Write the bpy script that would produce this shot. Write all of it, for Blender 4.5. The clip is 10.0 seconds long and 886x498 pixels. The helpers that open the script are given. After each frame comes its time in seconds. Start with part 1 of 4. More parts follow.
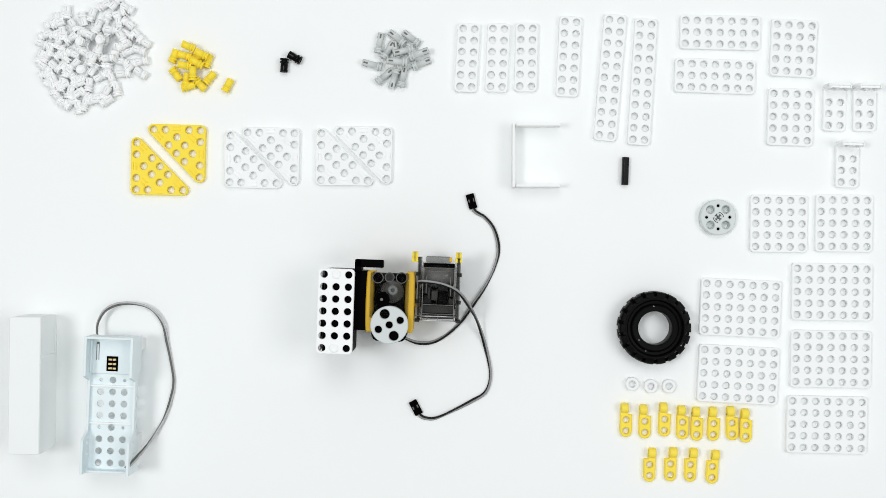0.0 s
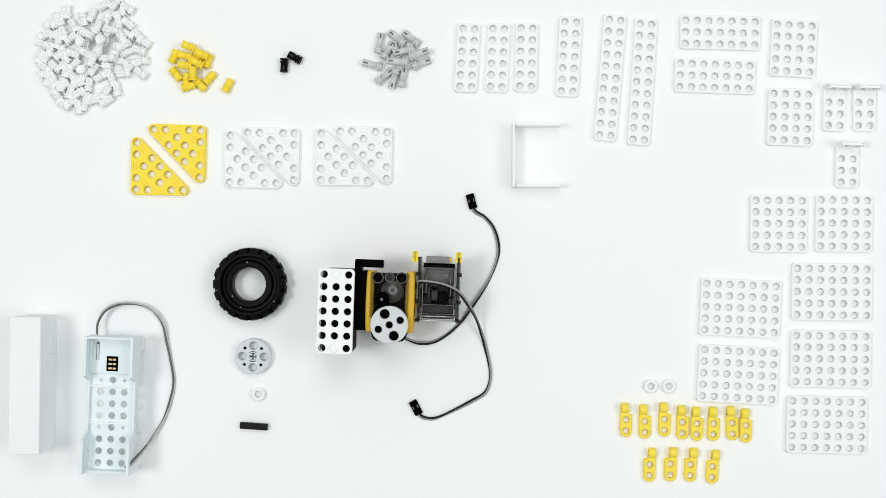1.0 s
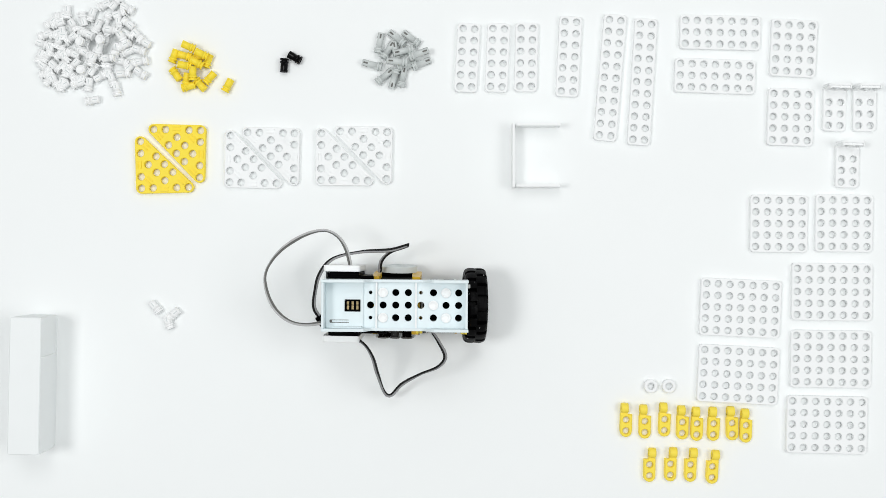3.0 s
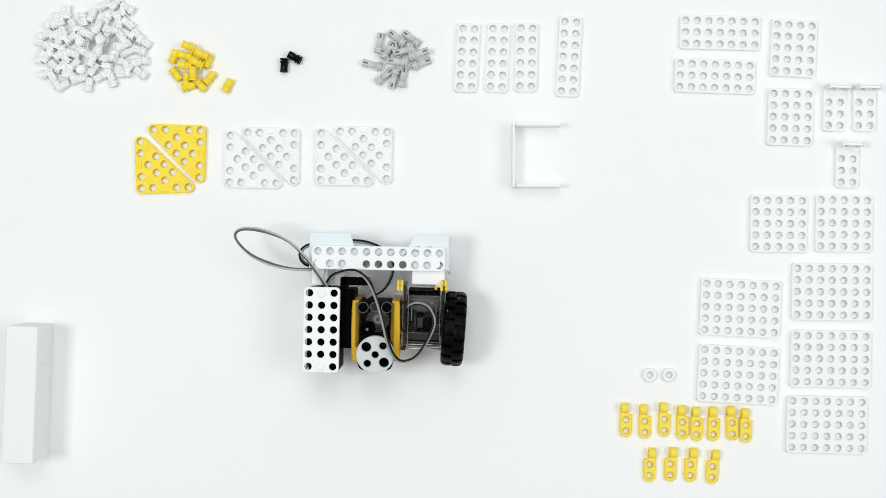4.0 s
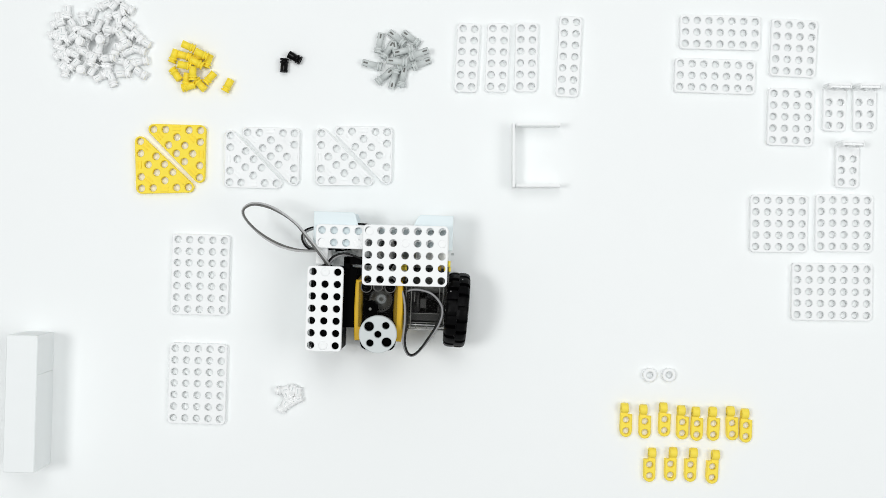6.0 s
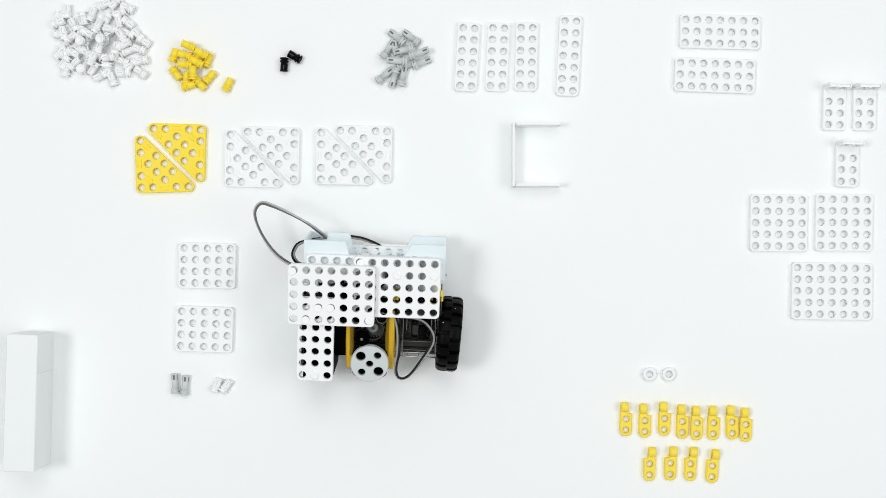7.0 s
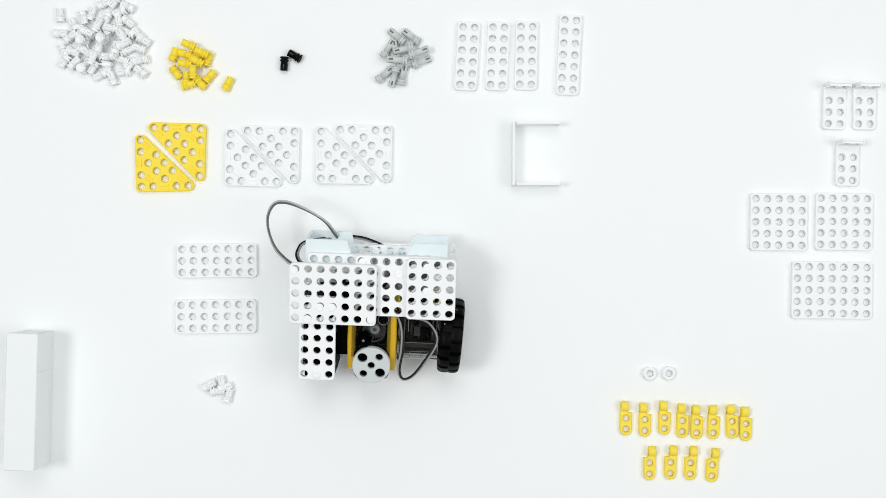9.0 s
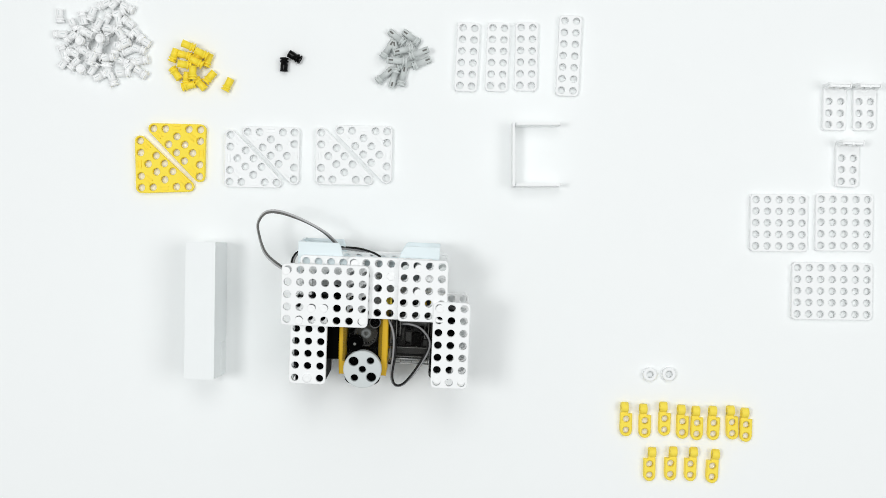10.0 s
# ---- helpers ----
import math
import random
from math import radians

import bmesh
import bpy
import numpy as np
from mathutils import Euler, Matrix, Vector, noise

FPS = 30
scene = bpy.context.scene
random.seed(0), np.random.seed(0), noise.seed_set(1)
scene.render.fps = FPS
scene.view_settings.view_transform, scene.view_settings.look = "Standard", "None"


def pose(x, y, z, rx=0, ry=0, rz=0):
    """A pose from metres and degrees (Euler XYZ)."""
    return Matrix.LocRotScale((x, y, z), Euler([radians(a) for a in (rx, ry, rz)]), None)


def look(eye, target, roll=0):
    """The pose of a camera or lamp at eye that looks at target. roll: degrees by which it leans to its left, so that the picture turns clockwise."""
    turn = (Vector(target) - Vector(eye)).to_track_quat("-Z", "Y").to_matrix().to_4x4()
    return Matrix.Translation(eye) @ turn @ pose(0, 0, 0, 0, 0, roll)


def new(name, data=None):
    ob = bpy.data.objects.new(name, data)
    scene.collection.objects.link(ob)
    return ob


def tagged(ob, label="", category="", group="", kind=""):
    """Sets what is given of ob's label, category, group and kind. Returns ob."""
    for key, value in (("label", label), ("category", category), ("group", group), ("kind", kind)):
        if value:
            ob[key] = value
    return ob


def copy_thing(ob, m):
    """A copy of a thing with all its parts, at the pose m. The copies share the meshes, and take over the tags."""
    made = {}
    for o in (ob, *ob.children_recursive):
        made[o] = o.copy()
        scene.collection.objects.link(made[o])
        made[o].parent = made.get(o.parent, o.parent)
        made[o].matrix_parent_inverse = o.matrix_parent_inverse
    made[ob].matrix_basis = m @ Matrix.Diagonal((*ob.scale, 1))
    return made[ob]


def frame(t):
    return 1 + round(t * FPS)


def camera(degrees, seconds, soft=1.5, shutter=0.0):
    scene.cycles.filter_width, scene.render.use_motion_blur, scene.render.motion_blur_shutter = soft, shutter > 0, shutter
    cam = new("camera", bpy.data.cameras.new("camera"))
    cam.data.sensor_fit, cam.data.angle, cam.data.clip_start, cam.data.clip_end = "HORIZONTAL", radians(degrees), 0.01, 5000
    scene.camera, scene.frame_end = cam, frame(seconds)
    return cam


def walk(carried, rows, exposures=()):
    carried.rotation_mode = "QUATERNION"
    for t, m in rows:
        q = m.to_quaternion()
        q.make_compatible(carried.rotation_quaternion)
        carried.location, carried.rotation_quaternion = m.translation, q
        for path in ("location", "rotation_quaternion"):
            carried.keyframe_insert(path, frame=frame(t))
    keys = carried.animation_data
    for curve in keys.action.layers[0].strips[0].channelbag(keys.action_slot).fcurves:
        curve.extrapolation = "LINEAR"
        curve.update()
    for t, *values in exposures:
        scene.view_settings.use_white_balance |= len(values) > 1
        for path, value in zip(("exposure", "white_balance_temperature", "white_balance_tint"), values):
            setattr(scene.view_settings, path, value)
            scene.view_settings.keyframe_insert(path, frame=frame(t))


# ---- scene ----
CAMH = 1.0
cam = camera(42.05, 10.0, soft=0.85)
# it hangs still over the table, but for nudges of about a millimetre between exposures
NUDGES = ((0.0, 0.0), (1.0667, 0.0), (1.1, 0.7), (2.1667, 0.7), (2.2, 0.0), (6.6667, 0.0), (6.7, -0.65), (7.2667, -0.65), (7.3, 0.0), (7.8667, 0.0),
          (7.9, -0.65), (8.2, -0.65), (8.4, -1.45), (9.0667, -1.45), (9.1, 0.0), (9.5667, 0.0), (9.6, -0.65), (10.0, -0.65))
walk(cam, [(t, pose(0, d * 0.001, CAMH)) for t, d in NUDGES])

# ---- light: a bright white studio with a softbox behind and one on either side ----
world = bpy.data.worlds.new("studio")
scene.world = world
world.use_nodes = True
world.node_tree.nodes["Background"].inputs["Color"].default_value = (0.955, 0.985, 0.988, 1)
world.node_tree.nodes["Background"].inputs["Strength"].default_value = 0.395


def softbox(x, y, z, size, watts):
    lamp = bpy.data.lights.new("softbox", "AREA")
    lamp.shape, lamp.size, lamp.energy = "SQUARE", size, watts
    lamp.color = (0.99, 0.998, 1.0)
    ob = new("softbox", lamp)
    ob.matrix_world = look((x, y, z), (0, 0, 0))
    return ob


softbox(0.0, 1.0, 2.2, 0.9, 9.2)
softbox(-1.0, 0.0, 2.2, 0.5, 15.4)
softbox(1.0, 0.0, 1.6, 0.8, 8.0)

# ---- materials ----
MM = 0.001


def plastic(name, colour, rough=0.4, grain=0.04, bump=0.05, scale=900, metal=0.0, vary=0.03, shine=0.5):
    m = bpy.data.materials.new(name)
    m.use_nodes = True
    n, l = m.node_tree.nodes, m.node_tree.links
    b = n["Principled BSDF"]
    b.inputs["Metallic"].default_value = metal
    b.inputs["Specular IOR Level"].default_value = shine
    co = n.new("ShaderNodeTexCoord")
    fine, broad = n.new("ShaderNodeTexNoise"), n.new("ShaderNodeTexNoise")
    fine.inputs["Scale"].default_value, broad.inputs["Scale"].default_value = scale, 45
    fine.inputs["Detail"].default_value, broad.inputs["Detail"].default_value = 3, 4
    l.new(co.outputs["Object"], fine.inputs["Vector"])
    l.new(co.outputs["Object"], broad.inputs["Vector"])
    info = n.new("ShaderNodeObjectInfo")
    add = n.new("ShaderNodeMath")
    add.operation = "MULTIPLY_ADD"
    l.new(broad.outputs["Fac"], add.inputs[0])
    add.inputs[1].default_value = 0.6
    half = n.new("ShaderNodeMath")
    half.operation = "MULTIPLY"
    half.inputs[1].default_value = 0.4
    l.new(info.outputs["Random"], half.inputs[0])
    l.new(half.outputs[0], add.inputs[2])
    ramp = n.new("ShaderNodeMix")
    ramp.data_type = "RGBA"
    ramp.inputs[6].default_value = (*[c * (1 - vary) for c in colour], 1)
    ramp.inputs[7].default_value = (*[min(1, c * (1 + vary)) for c in colour], 1)
    l.new(add.outputs[0], ramp.inputs[0])
    l.new(ramp.outputs[2], b.inputs["Base Color"])
    r = n.new("ShaderNodeMapRange")
    r.inputs[3].default_value, r.inputs[4].default_value = rough - grain, rough + grain
    l.new(fine.outputs["Fac"], r.inputs[0])
    l.new(r.outputs[0], b.inputs["Roughness"])
    bp = n.new("ShaderNodeBump")
    bp.inputs["Strength"].default_value, bp.inputs["Distance"].default_value = bump, 0.0004
    l.new(fine.outputs["Fac"], bp.inputs["Height"])
    l.new(bp.outputs[0], b.inputs["Normal"])
    return m


def smoky(name, colour, density):
    """Thin tinted clear plastic: a dark film that light passes straight through, with a glossy skin."""
    m = plastic(name, colour, 0.1, 0.03, 0.02, shine=0.3)
    m.node_tree.nodes["Principled BSDF"].inputs["Alpha"].default_value = density
    return m


M_TABLE = plastic("white_tabletop_paint", (0.944, 0.964, 0.962), 0.6, 0.05, 0.04, 400, vary=0.012)
M_WHITE = plastic("white_plastic", (0.955, 0.966, 0.966), 0.45, shine=0.15, vary=0.01)
M_PALE = plastic("pale_blue_plastic", (0.805, 0.888, 0.912), 0.45, shine=0.3)
M_COVER = plastic("off_white_plastic", (0.91, 0.935, 0.935), 0.5, shine=0.35)
M_YELLOW = plastic("yellow_plastic", (1.0, 0.78, 0.055), 0.45, vary=0.005, shine=0.25)
M_WARM = plastic("warm_yellow_plastic", (1.0, 0.79, 0.09), 0.45, vary=0.005, shine=0.25)
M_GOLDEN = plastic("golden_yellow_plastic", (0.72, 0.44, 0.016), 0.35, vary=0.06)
M_BLACK = plastic("black_plastic", (0.0012, 0.0012, 0.0013), 0.45, vary=0.2, shine=0.015)
M_RUBBER = plastic("black_rubber", (0.002, 0.002, 0.0023), 0.4, 0.1, 0.3, 700, vary=0.3, shine=0.07)
M_GREY = plastic("light_grey_plastic", (0.65, 0.69, 0.69), 0.4)
M_PIN = plastic("cool_grey_plastic", (0.63, 0.665, 0.655), 0.38)
M_WIRE = plastic("grey_wire_jacket", (0.30, 0.30, 0.305), 0.5, vary=0.15)
M_LIGHTWIRE = plastic("light_grey_wire_jacket", (0.50, 0.50, 0.50), 0.5, vary=0.12)
M_WIREB = plastic("black_wire_jacket", (0.006, 0.006, 0.006), 0.45, vary=0.2, shine=0.25)
M_SMOKE = smoky("smoky_clear_plastic", (0.004, 0.0038, 0.0032), 0.27)
M_SMOKE_DEEP = smoky("deep_smoky_plastic", (0.012, 0.011, 0.009), 0.72)
M_MOTOR = plastic("grey_motor_casing", (0.46, 0.465, 0.44), 0.35, vary=0.15)
# pale grey for highlights painted on the drive gearbox, shared with the shaft tip
M_GLINT_AND_TIP = plastic("pale_glint_and_tip", (0.2, 0.2, 0.185), 0.3, vary=0.15)
M_GEAR = plastic("dark_grey_gear_plastic", (0.035, 0.035, 0.034), 0.4, vary=0.2, shine=0.3)
M_GLOSS = plastic("glossy_black_plastic", (0.003, 0.003, 0.0034), 0.28, vary=0.2, shine=0.1)
M_DIM = plastic("grey_gear_nylon", (0.125, 0.125, 0.117), 0.45, vary=0.2)
M_LOOSE = plastic("bright_white_plastic", (0.97, 0.977, 0.976), 0.45, shine=0.15, vary=0.005)
M_GOLD = plastic("gilded_contact_metal", (0.36, 0.28, 0.15), 0.4, metal=1.0)
M_STEEL = plastic("brushed_steel", (0.55, 0.55, 0.55), 0.3, metal=1.0)

# light dust specks on the rubber
n, l = M_RUBBER.node_tree.nodes, M_RUBBER.node_tree.links
cells, co, near, some, both, tint = (n.new(k) for k in ("ShaderNodeTexVoronoi", "ShaderNodeTexCoord", "ShaderNodeMath", "ShaderNodeMath", "ShaderNodeMath", "ShaderNodeMix"))
cells.inputs["Scale"].default_value = 210
near.operation, some.operation, both.operation = "LESS_THAN", "GREATER_THAN", "MULTIPLY"
near.inputs[1].default_value, some.inputs[1].default_value = 0.11, 0.7
l.new(co.outputs["Object"], cells.inputs["Vector"])
l.new(cells.outputs["Distance"], near.inputs[0])
l.new(cells.outputs["Color"], some.inputs[0])
l.new(near.outputs[0], both.inputs[0])
l.new(some.outputs[0], both.inputs[1])
tint.data_type = "RGBA"
b = n["Principled BSDF"]
l.new(both.outputs[0], tint.inputs[0])
l.new(b.inputs["Base Color"].links[0].from_socket, tint.inputs[6])
tint.inputs[7].default_value = (0.4, 0.4, 0.4, 1)
l.new(tint.outputs[2], b.inputs["Base Color"])

# ---- mesh helpers, in millimetres ----
from mathutils.geometry import delaunay_2d_cdt


def at(x, y, z=0, rx=0, ry=0, rz=0):
    return pose(x * MM, y * MM, z * MM, rx, ry, rz)


def part(name, bm, material, parent=None, label="", m=None):
    me = bpy.data.meshes.new(name)
    bmesh.ops.scale(bm, vec=(MM, MM, MM), verts=bm.verts)
    bmesh.ops.recalc_face_normals(bm, faces=bm.faces)
    bm.to_mesh(me)
    bm.free()
    for mat in material if isinstance(material, (list, tuple)) else [material]:
        me.materials.append(mat)
    ob = new(name, me)
    if parent is not None:
        ob.parent = parent
    if label:
        tagged(ob, label)
    if m is not None:
        ob.matrix_basis = m
    return ob


def circle(x, y, r, n=20, turn=0.0):
    return [(x + r * math.cos(turn + 2 * math.pi * i / n), y + r * math.sin(turn + 2 * math.pi * i / n)) for i in range(n)]


def rounded(w, h, r, n=4, cx=0.0, cy=0.0):
    """A rounded rectangle, counter-clockwise."""
    pts = []
    for k, (sx, sy) in enumerate(((1, 1), (-1, 1), (-1, -1), (1, -1))):
        for i in range(n + 1):
            a = math.pi / 2 * (k + i / n)
            pts.append((cx + sx * (w / 2 - r) + r * math.cos(a), cy + sy * (h / 2 - r) + r * math.sin(a)))
    return pts


def inset(pts, d):
    out, n = [], len(pts)
    for i in range(n):
        a, b, c = Vector(pts[i - 1]), Vector(pts[i]), Vector(pts[(i + 1) % n])
        u, v = (b - a).normalized(), (c - b).normalized()
        n1, n2 = Vector((-u.y, u.x)), Vector((-v.y, v.x))
        s = n1 + n2
        s = s / max(0.3, s.length_squared / 2) if s.length > 0.2 else n1
        out.append(tuple(b + s * d))
    return out


def within(p, loop):
    odd = False
    for (x0, y0), (x1, y1) in zip(loop, loop[1:] + loop[:1]):
        if (y0 > p.y) != (y1 > p.y) and p.x < x0 + (p.y - y0) / (y1 - y0) * (x1 - x0):
            odd = not odd
    return odd


def slab(bm, outline, holes=(), z0=0.0, z1=5.0, ch=0.4, m=None, mat=0):
    """A flat piece of that outline with round holes (x, y, r) right through it, and softened upper edges."""
    top = [inset(outline, ch)] + [circle(x, y, r + ch)[::-1] for x, y, r in holes]
    low = [list(outline)] + [circle(x, y, r)[::-1] for x, y, r in holes]
    rings = []
    for loops, z in ((top, z1), (low, z1 - ch), (low, z0)):
        rings.append([[bm.verts.new((x, y, z)) for x, y in lp] for lp in loops])
    made = [v for level in rings for lp in level for v in lp]
    faces = []
    for a, b in ((rings[0], rings[1]), (rings[1], rings[2])):
        for la, lb in zip(a, b):
            n = len(la)
            for i in range(n):
                faces.append(bm.faces.new((la[i], la[(i + 1) % n], lb[(i + 1) % n], lb[i])))
    for loops, vs, wide in ((top, rings[0], ch), (low, rings[2], 0)):
        flat = [Vector(p) for lp in loops for p in lp]
        verts = [v for lp in vs for v in lp]
        edges, k = [], 0
        for lp in loops:
            n = len(lp)
            edges += [(k + i, k + (i + 1) % n) for i in range(n)]
            k += n
        _, _, tris, orig, _, _ = delaunay_2d_cdt(flat, edges, [], 0, 1e-5)
        for t in tris:
            ids = [orig[i][0] for i in t if orig[i]]
            mid = sum((flat[i] for i in ids), Vector((0, 0))) / max(1, len(ids))
            gone = any((mid.x - x) ** 2 + (mid.y - y) ** 2 < ((r + wide) * 0.98) ** 2 for x, y, r in holes)
            if len(set(ids)) == 3 and not gone and within(mid, loops[0]):
                try:
                    faces.append(bm.faces.new([verts[i] for i in ids]))
                except ValueError:
                    pass
    for f in faces:
        f.material_index = mat
        # the round walls of the holes are shaded smooth
        f.smooth = len(f.verts) == 4 and abs(f.normal.z) < 0.1 and len(holes) > 0 and f.verts[0] not in rings[1][0] and f.verts[2] not in rings[1][0]
    if m is not None:
        bmesh.ops.transform(bm, matrix=m, verts=made)
    return bm


def mat4(x=0, y=0, z=0, rx=0, ry=0, rz=0):
    return pose(x, y, z, rx, ry, rz)


def box(bm, x0, x1, y0, y1, z0, z1, r=0.6, mat=0, m=None):
    """A block with bevelled edges."""
    before = set(bm.verts)
    g = bmesh.ops.create_cube(bm, size=1.0)["verts"]
    bmesh.ops.transform(bm, matrix=Matrix.Translation(((x0 + x1) / 2, (y0 + y1) / 2, (z0 + z1) / 2)) @ Matrix.Diagonal((x1 - x0, y1 - y0, z1 - z0, 1)), verts=g)
    if r > 0:
        bmesh.ops.bevel(bm, geom=list({e for v in g for e in v.link_edges}), offset=r, segments=2, affect="EDGES", profile=0.5)
    made = [v for v in bm.verts if v not in before]
    for f in {f for v in made for f in v.link_faces}:
        f.material_index = mat
    if m is not None:
        bmesh.ops.transform(bm, matrix=m, verts=made)
    return bm


def lathe(bm, profile, n=24, m=None, mat=0, close=False, smooth=True):
    """Turn (radius, z) points round the z axis."""
    rings = []
    for r, z in profile:
        rings.append([bm.verts.new((max(r, 0.001) * math.cos(2 * math.pi * i / n), max(r, 0.001) * math.sin(2 * math.pi * i / n), z)) for i in range(n)])
    pairs = list(zip(rings, rings[1:])) + ([(rings[-1], rings[0])] if close else [])
    for a, b in pairs:
        for i in range(n):
            f = bm.faces.new((a[i], a[(i + 1) % n], b[(i + 1) % n], b[i]))
            f.smooth, f.material_index = smooth, mat
    if not close:
        for ring in (rings[0], rings[-1]):
            f = bm.faces.new(ring)
            f.material_index = mat
    if m is not None:
        bmesh.ops.transform(bm, matrix=m, verts=[v for ring in rings for v in ring])
    return bm


def thing(name, label, category, group="", m=None):
    ob = tagged(new(name), label, category, group)
    if m is not None:
        ob.matrix_basis = m
    return ob


# ---- the table ----
bm = bmesh.new()
box(bm, -650, 650, -420, 420, -25, 0, 4)
tagged(part("table_top", bm, M_TABLE), "smooth matt white table top", "table top", kind="structure")

# ---- the times at which the build changes ----
STARTS = [0, 0.5, 1.1, 1.6, 2.2, 2.8, 3.3, 3.9, 4.4, 5.0, 5.6, 6.2, 6.7, 7.3, 7.9, 9.1, 9.6]
TRACKS = []


def schedule(ob, poses):
    """Note at which stage of the build (index into STARTS) a thing takes which pose."""
    ob.matrix_basis = poses[min(poses)]
    TRACKS.append((ob, poses))
    return ob

# ---- perforated plates: ten-millimetre pitch, five thick ----
PLATES = {}


def plate_mesh(cols, rows):
    if (cols, rows) not in PLATES:
        bm = bmesh.new()
        holes = [((i - (cols - 1) / 2) * 10, (j - (rows - 1) / 2) * 10, 3.1) for i in range(cols) for j in range(rows)]
        slab(bm, rounded(cols * 10 - 0.4, rows * 10 - 0.4, 3.4), holes, 0, 5, 0.45)
        ob = part("plate", bm, M_WHITE)
        PLATES[cols, rows] = ob.data
        bpy.data.objects.remove(ob)
    return PLATES[cols, rows]


WORDS = {2: "two", 3: "three", 4: "four", 5: "five", 6: "six", 7: "seven", 11: "eleven"}


def plate(cols, rows, m, where="lying on the table"):
    a, b = sorted((cols, rows))
    ob = new("perforated_plate", plate_mesh(cols, rows))
    ob.matrix_basis = m
    return tagged(ob, f"white plastic {WORDS[a]} by {WORDS[b]} hole plate {where}", "building plate", "perforated plates")


# plates that stay in their rows
for x, y, cols, rows, turn in ((21.0, 165.3, 2, 6, -3.2), (47.1, 165.3, 2, 6, -2.4), (71.9, 165.7, 2, 6, -1.4), (108.8, 166.3, 2, 7, -3.0),
                               (290.2, 21.9, 5, 5, -0.7), (346.5, 22.2, 5, 5, -0.9), (336.1, -37.1, 7, 5, -0.8)):
    plate(cols, rows, at(x, y, 0, 0, 0, turn))

# plates that are fetched and built on
BUILT = "for the robot model"
plate_a = plate(7, 3, at(239.5, 187.0, 0, 0, 0, -1.4), BUILT)
plate_b = plate(7, 3, at(234.9, 149.4, 0, 0, 0, -2.0), BUILT)
plate_c = plate(4, 5, at(302.9, 173.5, 0, 0, 0, -3.0), BUILT)
plate_d = plate(4, 5, at(300.3, 114.0, 0, 0, 0, -1.9), BUILT)
plate_e = plate(7, 5, at(335.1, -95.1, 0, 0, 0, -0.9), BUILT)
plate_f = plate(7, 5, at(331.7, -151.9, 0, 0, 0, -1.3), BUILT)
plate_g = plate(7, 5, at(257.0, -51.0, 0, 0, 0, -2.6), BUILT)
plate_h = plate(7, 5, at(255.1, -108.5, 0, 0, 0, -3.0), BUILT)
strip_a = plate(2, 11, at(144.4, 148.0, 0, 0, 0, -5.0), BUILT)
strip_b = plate(2, 11, at(172.2, 144.4, 0, 0, 0, -3.6), BUILT)

# ---- angle brackets with a standing flange ----
def angle_bracket(m):
    ob = thing("angle_bracket", "white plastic angle bracket with six holes and a standing flange", "bracket", "angle brackets", m)
    bm = bmesh.new()
    slab(bm, rounded(20, 38, 3.2), [(x, y, 3.05) for x in (-5, 5) for y in (-14, -4, 6)], 0, 5, 0.45)
    part("foot", bm, M_WHITE, ob)
    bm = bmesh.new()
    slab(bm, rounded(20, 20, 3.2, 4, 0, 10), [(x, 13, 2.85) for x in (-5, 5)], 0, 2, 0.3, mat4(0, 20.5, 0.2, 90))
    part("flange", bm, M_WHITE, ob)
    # stiffening ribs on the inside of the flange
    for x, wide in ((-8.6, 1.2), (0, 1.6), (8.6, 1.2)):
        bm = bmesh.new()
        box(bm, x - wide / 2, x + wide / 2, 16.0, 18.7, 4.8, 19.6, 0.3)
        part("flange_rib", bm, M_WHITE, ob)
    bm = bmesh.new()
    box(bm, -7.9, 7.9, 16.6, 18.6, 17.4, 18.8, 0.3)
    part("flange_lip", bm, M_WHITE, ob)
    return ob


bracket = angle_bracket(at(338.3, 120.8, 0, 0, 0, -1.5))
copy_thing(bracket, at(364.2, 120.6, 0, 0, 0, -0.8))
copy_thing(bracket, at(349.3, 71.8, 0, 0, 0, -1.5))

# ---- triangular plates ----
def triangle_plate(m, material, colour):
    bm = bmesh.new()
    # the right angle is at the origin's corner, legs of fifty millimetres
    corners = ((0, 0), (40.5, 0), (0, 40.5))
    outline = []
    for (x, y), (a0, a1) in zip(corners, ((180, 270), (270, 405), (45, 180))):
        outline += [(x + 4.6 * math.cos(radians(a0 + (a1 - a0) * i / 5)), y + 4.6 * math.sin(radians(a0 + (a1 - a0) * i / 5))) for i in range(6)]
    holes = [(0, 0), (10, 0), (30.3, 0), (40.5, 0), (0, 10), (0, 30.3), (0, 40.5), (20.3, 6.3), (6.3, 20.3), (13.3, 13.3), (27.3, 13.3), (13.3, 27.3), (20.3, 20.3)]
    slab(bm, outline, [(x, y, 3.25) for x, y in holes], 0, 5, 0.45)
    # raised hollow ribs between the holes
    for x, y, a in ((20.3, -1.2, 0), (-1.2, 20.3, 90), (6.5, 7.0, -45), (35.5, 5.5, 135), (5.5, 35.5, 135)):
        for s in (-1, 1):
            box(bm, -3.2, 3.2, s * 1.5 - 0.45, s * 1.5 + 0.45, 4.9, 5.9, 0, m=mat4(x, y, 0, 0, 0, a))
    ob = part("triangle_plate", bm, material)
    ob.matrix_basis = m
    return tagged(ob, f"{colour} plastic right-angled triangle plate with round holes and ribs", "building plate", "triangle plates")


